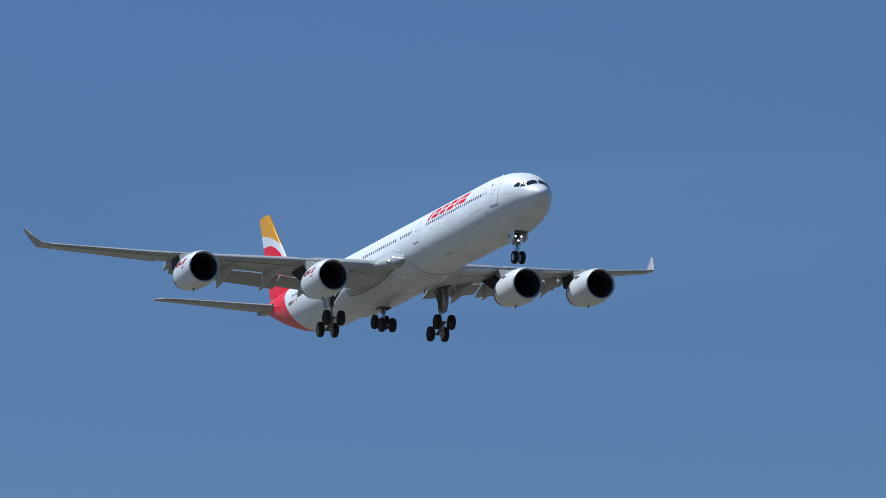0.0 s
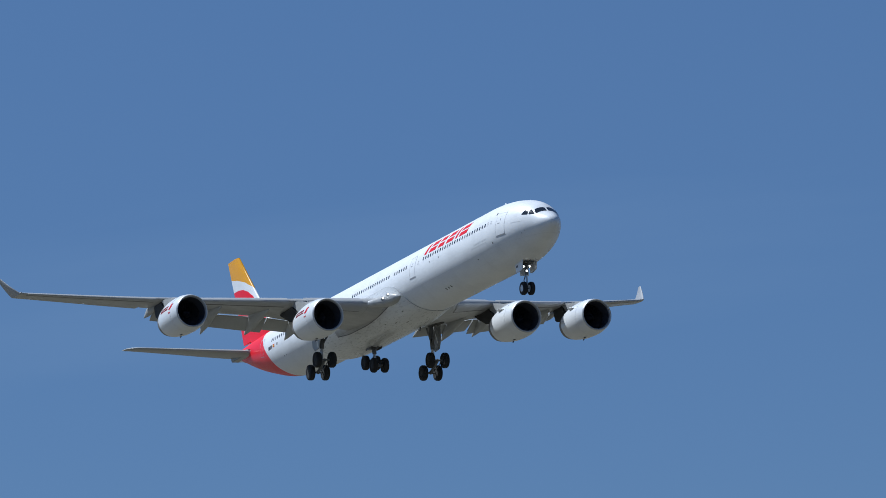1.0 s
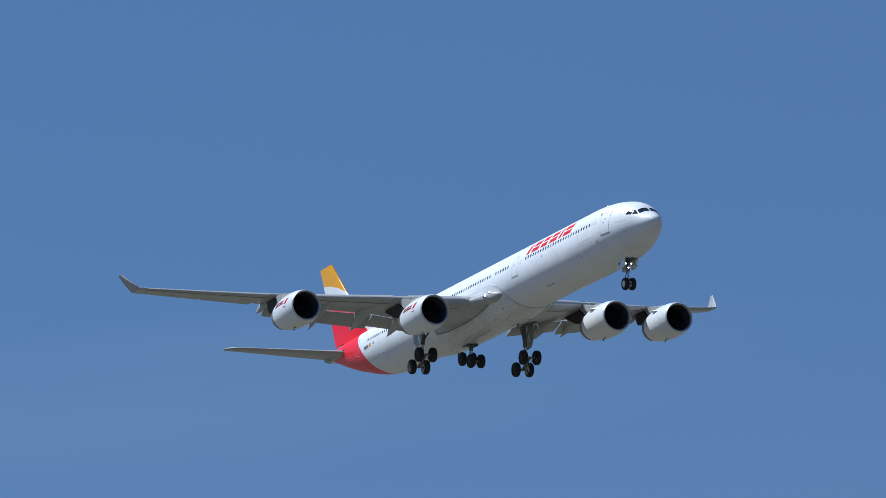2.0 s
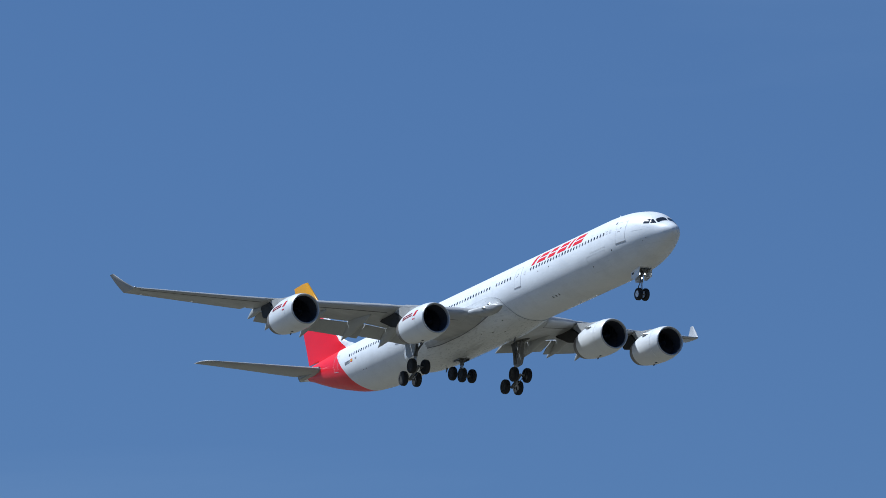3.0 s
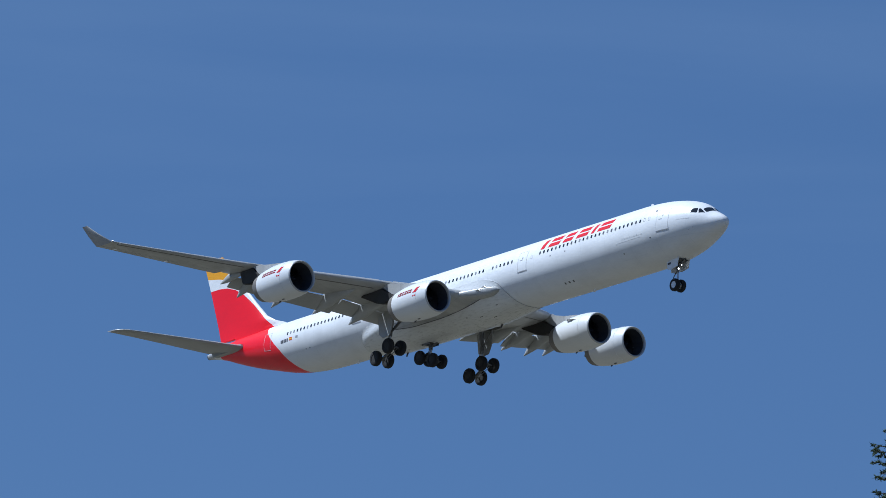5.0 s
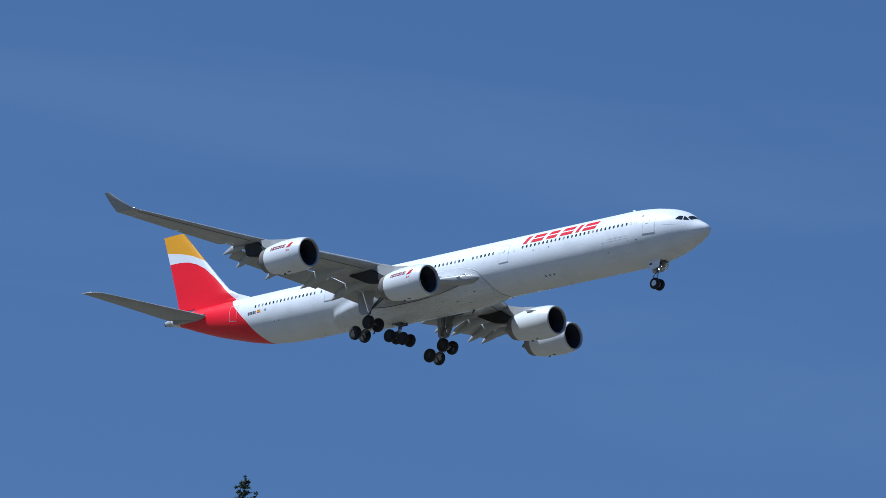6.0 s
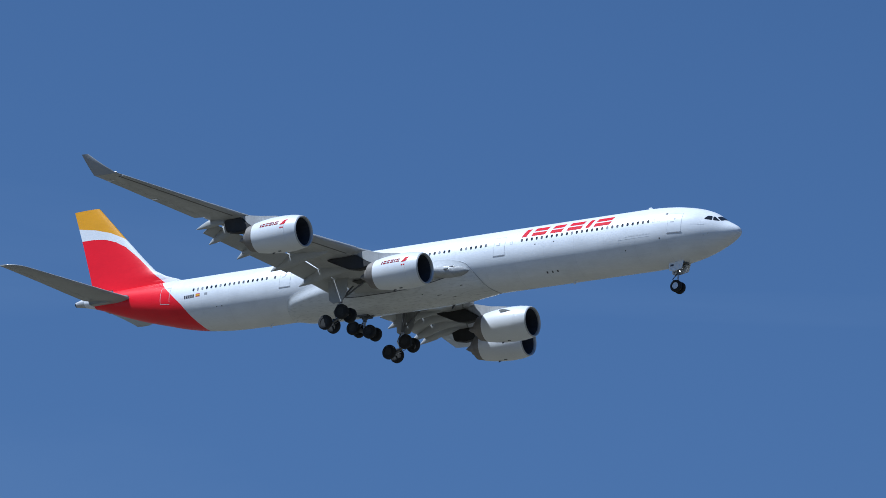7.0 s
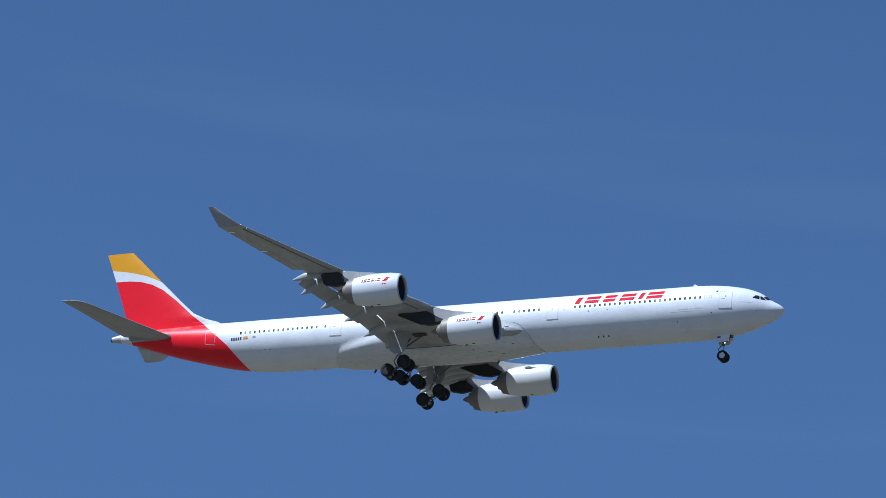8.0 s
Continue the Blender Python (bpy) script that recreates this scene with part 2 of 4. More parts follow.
CABIN = cabin_glass()
RED = material("red_lettering", (0.6, 0.004, 0.022), rough=0.6, vary=0.04, scale=2)
MAROON = material("maroon_lettering", (0.26, 0.012, 0.026), rough=0.6, vary=0.04, scale=2)
for m in (RED, MAROON):
    m.node_tree.nodes["Principled BSDF"].inputs["Specular IOR Level"].default_value = 0.12
INK = material("dark_lettering", (0.06, 0.06, 0.07), rough=0.4, vary=0.1, scale=6)
YELLOW = material("yellow_marking", (0.75, 0.45, 0.02), rough=0.4, vary=0.05, scale=6)
DOOR_EDGE = material("door_edge_grey", (0.52, 0.53, 0.55), rough=0.5, vary=0.15, scale=4)
WINGLET = material("winglet_grey_paint", (0.33, 0.335, 0.34), rough=0.4, coat=0.1, vary=0.12, scale=0.8)
SEAM = material("door_outline_grey", (0.30, 0.31, 0.33), rough=0.5, vary=0.15, scale=4)
FAINT = material("faint_joint_grey", (0.73, 0.74, 0.75), rough=0.5, vary=0.1, scale=4)
LAMP = material("lit_lamp", (1.0, 0.95, 0.86), rough=0.2, vary=0.0, emit=4.0)
LANDING = material("lit_landing_lamp", (1.0, 0.97, 0.9), rough=0.2, vary=0.0, emit=14.0)
BARK = material("conifer_bark", (0.12, 0.08, 0.055), rough=0.9, vary=0.3, scale=8, bump=0.6)
NEEDLE = material("conifer_needles", (0.055, 0.085, 0.045), rough=0.75, vary=0.4, scale=2.5)
FIELD = grass_field()


# ---- mesh tools ----
def part(name, bm, mat, parent, label=""):
    me = bpy.data.meshes.new(name)
    bmesh.ops.recalc_face_normals(bm, faces=bm.faces)
    bm.to_mesh(me)
    bm.free()
    me.materials.append(mat)
    ob = new(name, me)
    ob.parent = parent
    return tagged(ob, label)


def smooth(bm, angle=40):
    bmesh.ops.recalc_face_normals(bm, faces=bm.faces)
    bm.normal_update()
    for f in bm.faces:
        f.smooth = True
    for e in bm.edges:
        if len(e.link_faces) == 2 and e.calc_face_angle(0) > radians(angle):
            e.smooth = False
    return bm


def loft(rings, close=True, cap=(True, True), bm=None):
    """Skin over rings of equally many points."""
    bm = bm or bmesh.new()
    vs = [[bm.verts.new(p) for p in r] for r in rings]
    n = len(vs[0])
    for a, b in zip(vs, vs[1:]):
        for i in range(n if close else n - 1):
            bm.faces.new((a[i], a[(i + 1) % n], b[(i + 1) % n], b[i]))
    if cap[0]:
        bm.faces.new(vs[0][::-1])
    if cap[1]:
        bm.faces.new(vs[-1])
    return bm


def merged(bm):
    """Close the seams where a section's first and last points meet."""
    bmesh.ops.remove_doubles(bm, verts=bm.verts, dist=2e-3)
    bmesh.ops.recalc_face_normals(bm, faces=bm.faces)
    return bm


def lathe(profile, center, seg=40, axis="x", bm=None, close=False, cap=True):
    """Turn (along, radius) pairs about an axis through center."""
    rings = []
    for s, r in profile:
        ring = []
        for i in range(seg):
            a = 2 * math.pi * i / seg
            c, d = r * math.cos(a), r * math.sin(a)
            p = {"x": (s, c, d), "y": (c, s, d), "z": (c, d, s)}[axis]
            ring.append(Vector(center) + Vector(p))
        rings.append(ring)
    if close:
        rings.append(rings[0])
        bm = loft(rings, cap=(False, False), bm=bm)
        bmesh.ops.remove_doubles(bm, verts=bm.verts, dist=1e-5)
        return bm
    return loft(rings, cap=(cap, cap), bm=bm)


def tube(a, b, r0, r1=None, seg=14, bm=None):
    a, b = Vector(a), Vector(b)
    q = (b - a).to_track_quat("Z", "Y")
    rings = [[c + q @ Vector((r * math.cos(2 * math.pi * i / seg), r * math.sin(2 * math.pi * i / seg), 0)) for i in range(seg)]
             for c, r in ((a, r0), (b, r0 if r1 is None else r1))]
    return loft(rings, bm=bm)


def block(center, size, bevel=0.02, turn=None, bm=None):
    made = bmesh.new()
    bmesh.ops.create_cube(made, size=1)
    bmesh.ops.scale(made, vec=size, verts=made.verts)
    bmesh.ops.bevel(made, geom=made.edges[:], offset=min(bevel, min(size) * 0.4), segments=2, affect="EDGES")
    m = Matrix.Translation(center) @ (turn or Matrix())
    bmesh.ops.transform(made, matrix=m, verts=made.verts)
    if bm is None:
        return made
    me = bpy.data.meshes.new("tmp")
    made.to_mesh(me), made.free()
    bm.from_mesh(me)
    bpy.data.meshes.remove(me)
    return bm


def slab(outline, y0, y1, bevel=0.03, lean=0.0):
    """A plate from an outline in x and z, between two y planes."""
    bm = bmesh.new()
    a = [bm.verts.new((x, y0 + lean * z, z)) for x, z in outline]
    b = [bm.verts.new((x, y1 + lean * z, z)) for x, z in outline]
    bm.faces.new(a), bm.faces.new(b[::-1])
    for i in range(len(a)):
        j = (i + 1) % len(a)
        bm.faces.new((a[i], b[i], b[j], a[j]))
    bmesh.ops.bevel(bm, geom=bm.edges[:], offset=bevel, segments=2, affect="EDGES", clamp_overlap=True)
    return bm


def spline(points, x):
    """A smooth line through (x, value) points that does not overshoot."""
    pts = sorted(points)
    if x <= pts[0][0]:
        return pts[0][1]
    if x >= pts[-1][0]:
        return pts[-1][1]
    k = max(i for i in range(len(pts) - 1) if pts[i][0] <= x)
    d = [(b[1] - a[1]) / (b[0] - a[0]) for a, b in zip(pts, pts[1:])]

    def slope(i):
        if i == 0 or i == len(pts) - 1:
            return d[0] if i == 0 else d[-1]
        return 0 if d[i - 1] * d[i] <= 0 else 2 * d[i - 1] * d[i] / (d[i - 1] + d[i])
    h = pts[k + 1][0] - pts[k][0]
    t = (x - pts[k][0]) / h
    return ((2 * t**3 - 3 * t**2 + 1) * pts[k][1] + (t**3 - 2 * t**2 + t) * h * slope(k)
            + (3 * t**2 - 2 * t**3) * pts[k + 1][1] + (t**3 - t**2) * h * slope(k + 1))


# ---- ground ----
def ground():
    bm = bmesh.new()
    n, half = 24, 4500.0
    grid = [[bm.verts.new(((i / n * 2 - 1) * half, (j / n * 2 - 1) * half, 0)) for j in range(n + 1)] for i in range(n + 1)]
    for i in range(n):
        for j in range(n):
            bm.faces.new((grid[i][j], grid[i + 1][j], grid[i + 1][j + 1], grid[i][j + 1]))
    tagged(part("ground", bm, FIELD, None), "dry grassland under the approach path", "ground", kind="structure")


ground()

# ---- the airliner: x forward from the nose, y to port, z up from the body axis ----
airliner = tagged(new("airliner"), "white four-engined airliner with red and gold tail, gear and flaps down", "airplane")
TOP = [(0, -0.62), (-0.12, -0.36), (-0.45, -0.06), (-0.9, 0.22), (-1.3, 0.46), (-1.9, 0.95), (-2.5, 1.35), (-3.2, 1.66), (-4, 1.92), (-5, 2.14), (-6.2, 2.34), (-7.8, 2.48), (-9.6, 2.54),
       (-59, 2.54), (-63, 2.56), (-68, 2.5), (-71, 2.42), (-73.2, 2.2), (-74.1, 2.0)]
LOW = [(0, -0.62), (-0.12, -0.9), (-0.45, -1.17), (-1, -1.5), (-2, -1.95), (-3, -2.3), (-4, -2.57), (-5, -2.76), (-6.2, -2.93), (-8, -3.06), (-9.5, -3.1),
       (-51, -3.1), (-54.5, -3.05), (-58, -2.78), (-60.5, -2.35), (-63, -1.72), (-66, -0.9), (-69, 0.08), (-71.5, 0.95), (-73.2, 1.35), (-74.1, 1.5)]
WIDE = [(0, 0.0), (-0.12, 0.3), (-0.45, 0.6), (-1, 0.95), (-2, 1.45), (-3, 1.86), (-4, 2.18), (-5, 2.42), (-6.2, 2.62), (-8, 2.79), (-9.5, 2.82),
        (-53, 2.82), (-57, 2.74), (-60, 2.5), (-63, 2.12), (-66, 1.66), (-69, 1.15), (-71.5, 0.72), (-73.2, 0.42), (-74.1, 0.26)]


def skin(x, th, lift=0.0):
    """A point of the body's skin; th: radians from the top, positive to starboard."""
    t, b, w = spline(TOP, x), spline(LOW, x), spline(WIDE, x)
    h = (t - b) / 2
    n = Vector((0, -math.sin(th) * h, math.cos(th) * max(w, 0.01)))
    n = n.normalized() if n.length else Vector((1, 0, 0))
    return Vector((x, -w * math.sin(th), (t + b) / 2 + h * math.cos(th))) + n * lift


def angle_at(x, z):
    t, b = spline(TOP, x), spline(LOW, x)
    return math.acos(max(-1, min(1, (z - (t + b) / 2) / ((t - b) / 2))))


def fuselage():
    xs = [-0.01, -0.05, -0.12, -0.22, -0.33, -0.45]
    xs += list(np.arange(-0.6, -9.6, -0.2)) + list(np.arange(-10, -53, -1.0)) + list(np.arange(-53, -72.8, -0.4)) + [-72.9]
    n = 72
    bm = loft([[skin(x, 2 * math.pi * i / n) for i in range(n)] for x in xs])
    body = part("fuselage", smooth(bm, 50), WHITE_TAIL, airliner)
    xs = [-72.9, -73.1, -73.4, -73.8, -74.0]
    cone = loft([[skin(x, 2 * math.pi * i / 40, 0.004) for i in range(40)] for x in xs], cap=(False, False))
    loft([[skin(x, 2 * math.pi * i / 40, o) for i in range(40)] for x, o in ((-74.0, 0.004), (-74.0, -0.05), (-73.5, -0.06))], cap=(False, True), bm=cone)
    tail_cone = part("tail_cone", smooth(cone), CONE, airliner, "bare metal tail cone with dark exhaust")
    zc = (spline(TOP, -74.0) + spline(LOW, -74.0)) / 2
    rr = max(0.14, (spline(TOP, -74.0) - spline(LOW, -74.0)) / 2)
    part("exhaust_outlet", smooth(lathe([(0.06, rr * 0.9), (-0.1, rr * 1.02), (-0.16, rr * 0.85), (-0.05, rr * 0.7), (0.02, 0.01)], (-74.0, 0, zc), 18)), INK, tail_cone, "sooty black exhaust outlet")
    return body


def patch(x0, x1, z0, z1, lift=0.012, shear=0.0, nx=4, nz=5, bm=None):
    """A thin plate that follows the starboard skin; shear leans it forward."""
    bm = bm or bmesh.new()
    rows = []
    for j in range(nz + 1):
        z = z0 + (z1 - z0) * j / nz
        rows.append([skin(x0 + (x1 - x0) * i / nx + shear * (z - z0), angle_at(x0, z), lift) for i in range(nx + 1)])
    back = [[p - (p - Vector((p.x, 0, p.z * 0.2))).normalized() * (lift + 0.01) for p in r] for r in rows]
    vs = [[bm.verts.new(p) for p in r] for r in rows]
    for a, b in zip(vs, vs[1:]):
        for i in range(nx):
            bm.faces.new((a[i], a[i + 1], b[i + 1], b[i]))
    rim = [(0, i) for i in range(nx)] + [(j, nx) for j in range(nz)] + [(nz, i) for i in range(nx, 0, -1)] + [(j, 0) for j in range(nz, 0, -1)]
    bv = {k: bm.verts.new(back[k[0]][k[1]]) for k in rim}
    for k, m in zip(rim, rim[1:] + rim[:1]):
        bm.faces.new((vs[k[0]][k[1]], bv[k], bv[m], vs[m[0]][m[1]]))
    return bm


def frame_patch(x0, x1, z0, z1, w, lift=0.014):
    bm = patch(x0, x1, z0, z0 + w, lift, nx=3, nz=1)
    patch(x0, x1, z1 - w, z1, lift, nx=3, nz=1, bm=bm)
    patch(x0, x0 + w, z0 + w, z1 - w, lift, nx=1, nz=6, bm=bm)
    return patch(x1 - w, x1, z0 + w, z1 - w, lift, nx=1, nz=6, bm=bm)


def cabin_door(x0, x1, z0, z1, name, mat=WHITE_TAIL, plain=False):
    door = part(name, smooth(patch(x0, x1, z0, z1, 0.008, nz=12), 60), mat, airliner)
    part("door_outline", frame_patch(x0 - 0.03, x1 + 0.03, z0 - 0.03, z1 + 0.03, 0.04), DOOR_EDGE, door)
    if plain:
        return
    part("sill", patch(x0 - 0.05, x1 + 0.05, z0 - 0.1, z0 - 0.04, 0.02, nx=3, nz=1), SEAM, door)
    xm = (x0 + x1) / 2
    part("door_window", patch(xm - 0.06, xm + 0.06, z1 - 0.68, z1 - 0.5, 0.014, nx=2, nz=2), SEAM, door)
    part("door_handle", patch(x0 + 0.25, x0 + 0.6, z0 + 0.95, z0 + 1.02, 0.014, nx=2, nz=1), SEAM, door)


def pane_mesh():
    """One cabin window: a rounded dark pane in a proud frame, facing +z."""
    me = bpy.data.meshes.new("cabin_window")
    bm = bmesh.new()
    rings = []
    for s, h in ((1.0, 0.0), (1.0, 0.012), (0.8, 0.012), (0.8, 0.004)):
        ring = []
        for i in range(12):
            a = 2 * math.pi * i / 12
            c, d = math.cos(a), math.sin(a)
            k = (abs(c)**3 + abs(d)**3) ** (-1 / 3)
            ring.append(Vector((0.108 * s * c * k, 0.165 * s * d * k, h)))
        rings.append(ring)
    loft(rings, cap=(False, True), bm=bm)
    bmesh.ops.recalc_face_normals(bm, faces=bm.faces)
    bm.to_mesh(me), bm.free()
    me.materials.append(CABIN)
    return me


def cabin_windows():
    me = pane_mesh()
    for start, count in ((-21.5, 26), (-37.9, 17), (-28.05, 6), (-58.3, 17), (-48.8, 1)):
        for i in range(count):
            x = start + 0.5334 * i
            th = angle_at(x, 0.60)
            p, q = skin(x, th, 0.002), skin(x, th, 0.1)
            ob = new("cabin_window", me)
            ob.parent = airliner
            zax = (q - p).normalized()
            xax = Vector((1, 0, 0))
            yax = zax.cross(xax).normalized()
            ob.matrix_basis = Matrix((xax, yax, zax)).transposed().to_4x4()
            ob.matrix_basis.translation = p


def quad_pane(corners, side):
    """A cockpit pane on the skin from four (x, degrees) corners, in order round the pane."""
    (xa, ta), (xb, tb), (xc, tc), (xd, td) = corners
    bm, n = bmesh.new(), 8
    for lift in (0.016,):
        g = []
        for j in range(n + 1):
            v = j / n
            row = []
            for i in range(n + 1):
                u = i / n
                x = (xa * (1 - u) + xb * u) * (1 - v) + (xd * (1 - u) + xc * u) * v
                t = (ta * (1 - u) + tb * u) * (1 - v) + (td * (1 - u) + tc * u) * v
                row.append(bm.verts.new(skin(x, side * radians(t), lift)))
            g.append(row)
        for j in range(n):
            for i in range(n):
                if (i in (0, n - 1)) and (j in (0, n - 1)):
                    continue
                bm.faces.new((g[j][i], g[j][i + 1], g[j + 1][i + 1], g[j + 1][i]))
        for c, m in (((0, 0), ((0, 1), (1, 1), (1, 0))), ((0, n), ((0, n - 1), (1, n - 1), (1, n))),
                     ((n, 0), ((n, 1), (n - 1, 1), (n - 1, 0))), ((n, n), ((n, n - 1), (n - 1, n - 1), (n - 1, n)))):
            bm.faces.new([g[a][b] for a, b in m])
            bm.verts.remove(g[c[0]][c[1]])
    solid = bmesh.ops.extrude_face_region(bm, geom=bm.faces[:])
    for v in (e for e in solid["geom"] if isinstance(e, bmesh.types.BMVert)):
        v.co = v.co * 0.999 + Vector((v.co.x, 0, 0.1)) * 0.001 - Vector((0.014, 0, 0))
    return smooth(bm, 60)


def cockpit():
    for s in (1, -1):
        part("windscreen", quad_pane([(-1.24, 3), (-1.54, 48), (-1.96, 41.5), (-1.74, 3)], s), GLASS, airliner)
        part("cockpit_side_window", quad_pane([(-1.62, 53), (-2.18, 63), (-2.25, 46), (-2.12, 43)], s), GLASS, airliner)
        part("cockpit_side_window", quad_pane([(-2.27, 64), (-2.95, 66), (-2.68, 50), (-2.33, 46.5)], s), GLASS, airliner)


def titles():
    """The airline's name is kept as plain red bars of the letters' size."""
    z0, zm0, zm1, z1 = 0.90, 1.27, 1.41, 1.78
    for x0, x1, kind in ((-21.62, -21.1, 1), (-20.6, -19.1, 2), (-18.62, -17.35, 2), (-16.85, -15.3, 2), (-14.85, -14.4, 1), (-14.0, -12.3, 2)):
        if kind == 1:
            part("title_bar", patch(x0, x1, z0, z1, 0.01, 0.35), RED, airliner)
        else:
            part("title_bar", patch(x0, x1, z0, zm0, 0.01, 0.35, nz=3), RED, airliner)
            part("title_bar", patch(x0 + 0.16, x1 + 0.12, zm1, z1, 0.01, 0.35, nz=3), RED, airliner)


def small_marks():
    for k in range(5):
        part("registration_bar", patch(-59.38 + k * 0.26, -59.2 + k * 0.26, -0.2, 0.12, 0.01, nx=1, nz=2), INK, airliner)
    flag = part("flag_mark", patch(-57.95, -57.45, -0.16, 0.14, 0.008, nx=2, nz=2), RED, airliner, "small red and yellow flag mark")
    part("flag_band", patch(-57.95, -57.45, -0.08, 0.06, 0.012, nx=2, nz=1), YELLOW, flag)
    part("crest_mark", patch(-56.9, -56.55, -0.12, 0.1, 0.008, nx=1, nz=1), SEAM, airliner)
    part("name_bar", patch(-4.1, -2.9, -0.05, 0.03, 0.008, nx=6, nz=1), FAINT, airliner)
    for x, z, r in ((-6.5, 1.25, 0.1), (-19.2, -2.5, 0.07), (-18.65, -2.5, 0.07), (-18.1, -2.5, 0.07), (-10.6, -1.75, 0.05), (-7.0, -1.1, 0.06), (-55.5, -1.4, 0.05), (-54.9, -1.4, 0.05), (-20.0, 0.0, 0.05), (-18.0, 0.0, 0.05)):
        part("vent_port", patch(x - r, x + r, z - r, z + r, 0.01, nx=2, nz=2), INK, airliner)
    for k in range(9):
        part("grille_slot", patch(-10.5 + k * 0.3, -10.3 + k * 0.3, -0.62, -0.5, 0.008, nx=1, nz=1), FAINT, airliner)
    part("cargo_door_outline", frame_patch(-11.2, -8.0, -2.25, -0.8, 0.02, 0.006), FAINT, airliner)
    for x in (-7.65, -7.1):
        part("blanked_window", frame_patch(x - 0.11, x + 0.11, 0.45, 0.78, 0.03, 0.008), DOOR_EDGE, airliner)
    for x in (-22.6,):
        part("blanked_window", frame_patch(x - 0.13, x + 0.13, 0.3, 0.62, 0.03, 0.008), DOOR_EDGE, airliner)
    for x in (-14.5, -31.0, -52.0):
        part("blade_antenna", slab([(x, 2.44), (x - 0.45, 2.44), (x - 0.5, 2.66), (x - 0.28, 2.68)], -0.02, 0.02, 0.008), WHITE, airliner)
    part("blade_antenna", slab([(-8.95, 2.44), (-9.6, 2.44), (-9.7, 2.84), (-9.45, 2.88)], -0.03, 0.03, 0.01), WHITE, airliner)
    for x in (-17.0, -50.5):
        part("blade_antenna", slab([(x, -3.02), (x - 0.4, -3.02), (x - 0.45, -3.38), (x - 0.25, -3.4)], -0.02, 0.02, 0.008), WHITE, airliner)
    part("pitot_probe", tube(skin(-2.6, radians(108), 0.0), skin(-2.5, radians(108), 0.12), 0.03, 0.02, 8), STEEL, airliner)
    part("pitot_probe", tube(skin(-3.0, radians(112), 0.0), skin(-2.9, radians(112), 0.12), 0.03, 0.02, 8), STEEL, airliner)


# belly fairing
BELLY_EDGE = [(-25.5, 178), (-26.0, 152), (-26.6, 124), (-27.6, 100), (-30, 88), (-42, 90), (-44.0, 98.5), (-45.5, 106), (-46.8, 114), (-47.4, 122), (-47.75, 136), (-47.95, 155), (-48.15, 178)]
BELLY_BULGE = [(-25.5, 0.02), (-27, 0.14), (-29, 0.34), (-31, 0.47), (-41.5, 0.48), (-44, 0.45), (-45.5, 0.38), (-46.8, 0.26), (-47.5, 0.12), (-48.15, 0.01)]


def fairing_point(x, a, lift=0.0):
    """A point of the fairing's skin; a: degrees from the top, positive to starboard."""
    a0 = spline(BELLY_EDGE, x)
    d = max(0.0, min(1.0, min(a - a0, 360 - a0 - a) / spline([(-25, 30), (-40, 30), (-44, 22), (-50, 16)], x)))
    return skin(x, radians(a), 0.03 + spline(BELLY_BULGE, x) * d * d * (3 - 2 * d) + lift)


def fairing_patch(x0, x1, low, high, nx=4, na=3, lift=0.014, deep=0.03):
    """A thin panel that follows the fairing. low, high: its edges in degrees, as functions of x."""
    bm, rows = bmesh.new(), []
    for i in range(nx + 1):
        x = x0 + (x1 - x0) * i / nx
        rows.append([[bm.verts.new(fairing_point(x, low(x) + (high(x) - low(x)) * j / na, h)) for j in range(na + 1)] for h in (lift, lift - deep)])
    for p, q in zip(rows, rows[1:]):
        for j in range(na):
            bm.faces.new((p[0][j], p[0][j + 1], q[0][j + 1], q[0][j]))
            bm.faces.new((p[1][j], q[1][j], q[1][j + 1], p[1][j + 1]))
        for j in (0, na):
            bm.faces.new((p[0][j], q[0][j], q[1][j], p[1][j]))
    for r in (rows[0], rows[-1]):
        for j in range(na):
            bm.faces.new((r[0][j], r[1][j], r[1][j + 1], r[0][j + 1]))
    return bm


def fairing_frame(x0, x1, a0, a1, w=0.03):
    """The joint round a rectangular panel of the fairing, as thin raised strips."""
    bm = bmesh.new()
    corners = [(x0, a0), (x1, a0), (x1, a1), (x0, a1), (x0, a0)]
    for (xa, aa), (xb, ab) in zip(corners, corners[1:]):
        pts = [fairing_point(xa + (xb - xa) * k / 8, aa + (ab - aa) * k / 8) for k in range(9)]
        for p, q in zip(pts, pts[1:]):
            tube(p, q, w * 0.5, w * 0.5, 6, bm)
    return bm


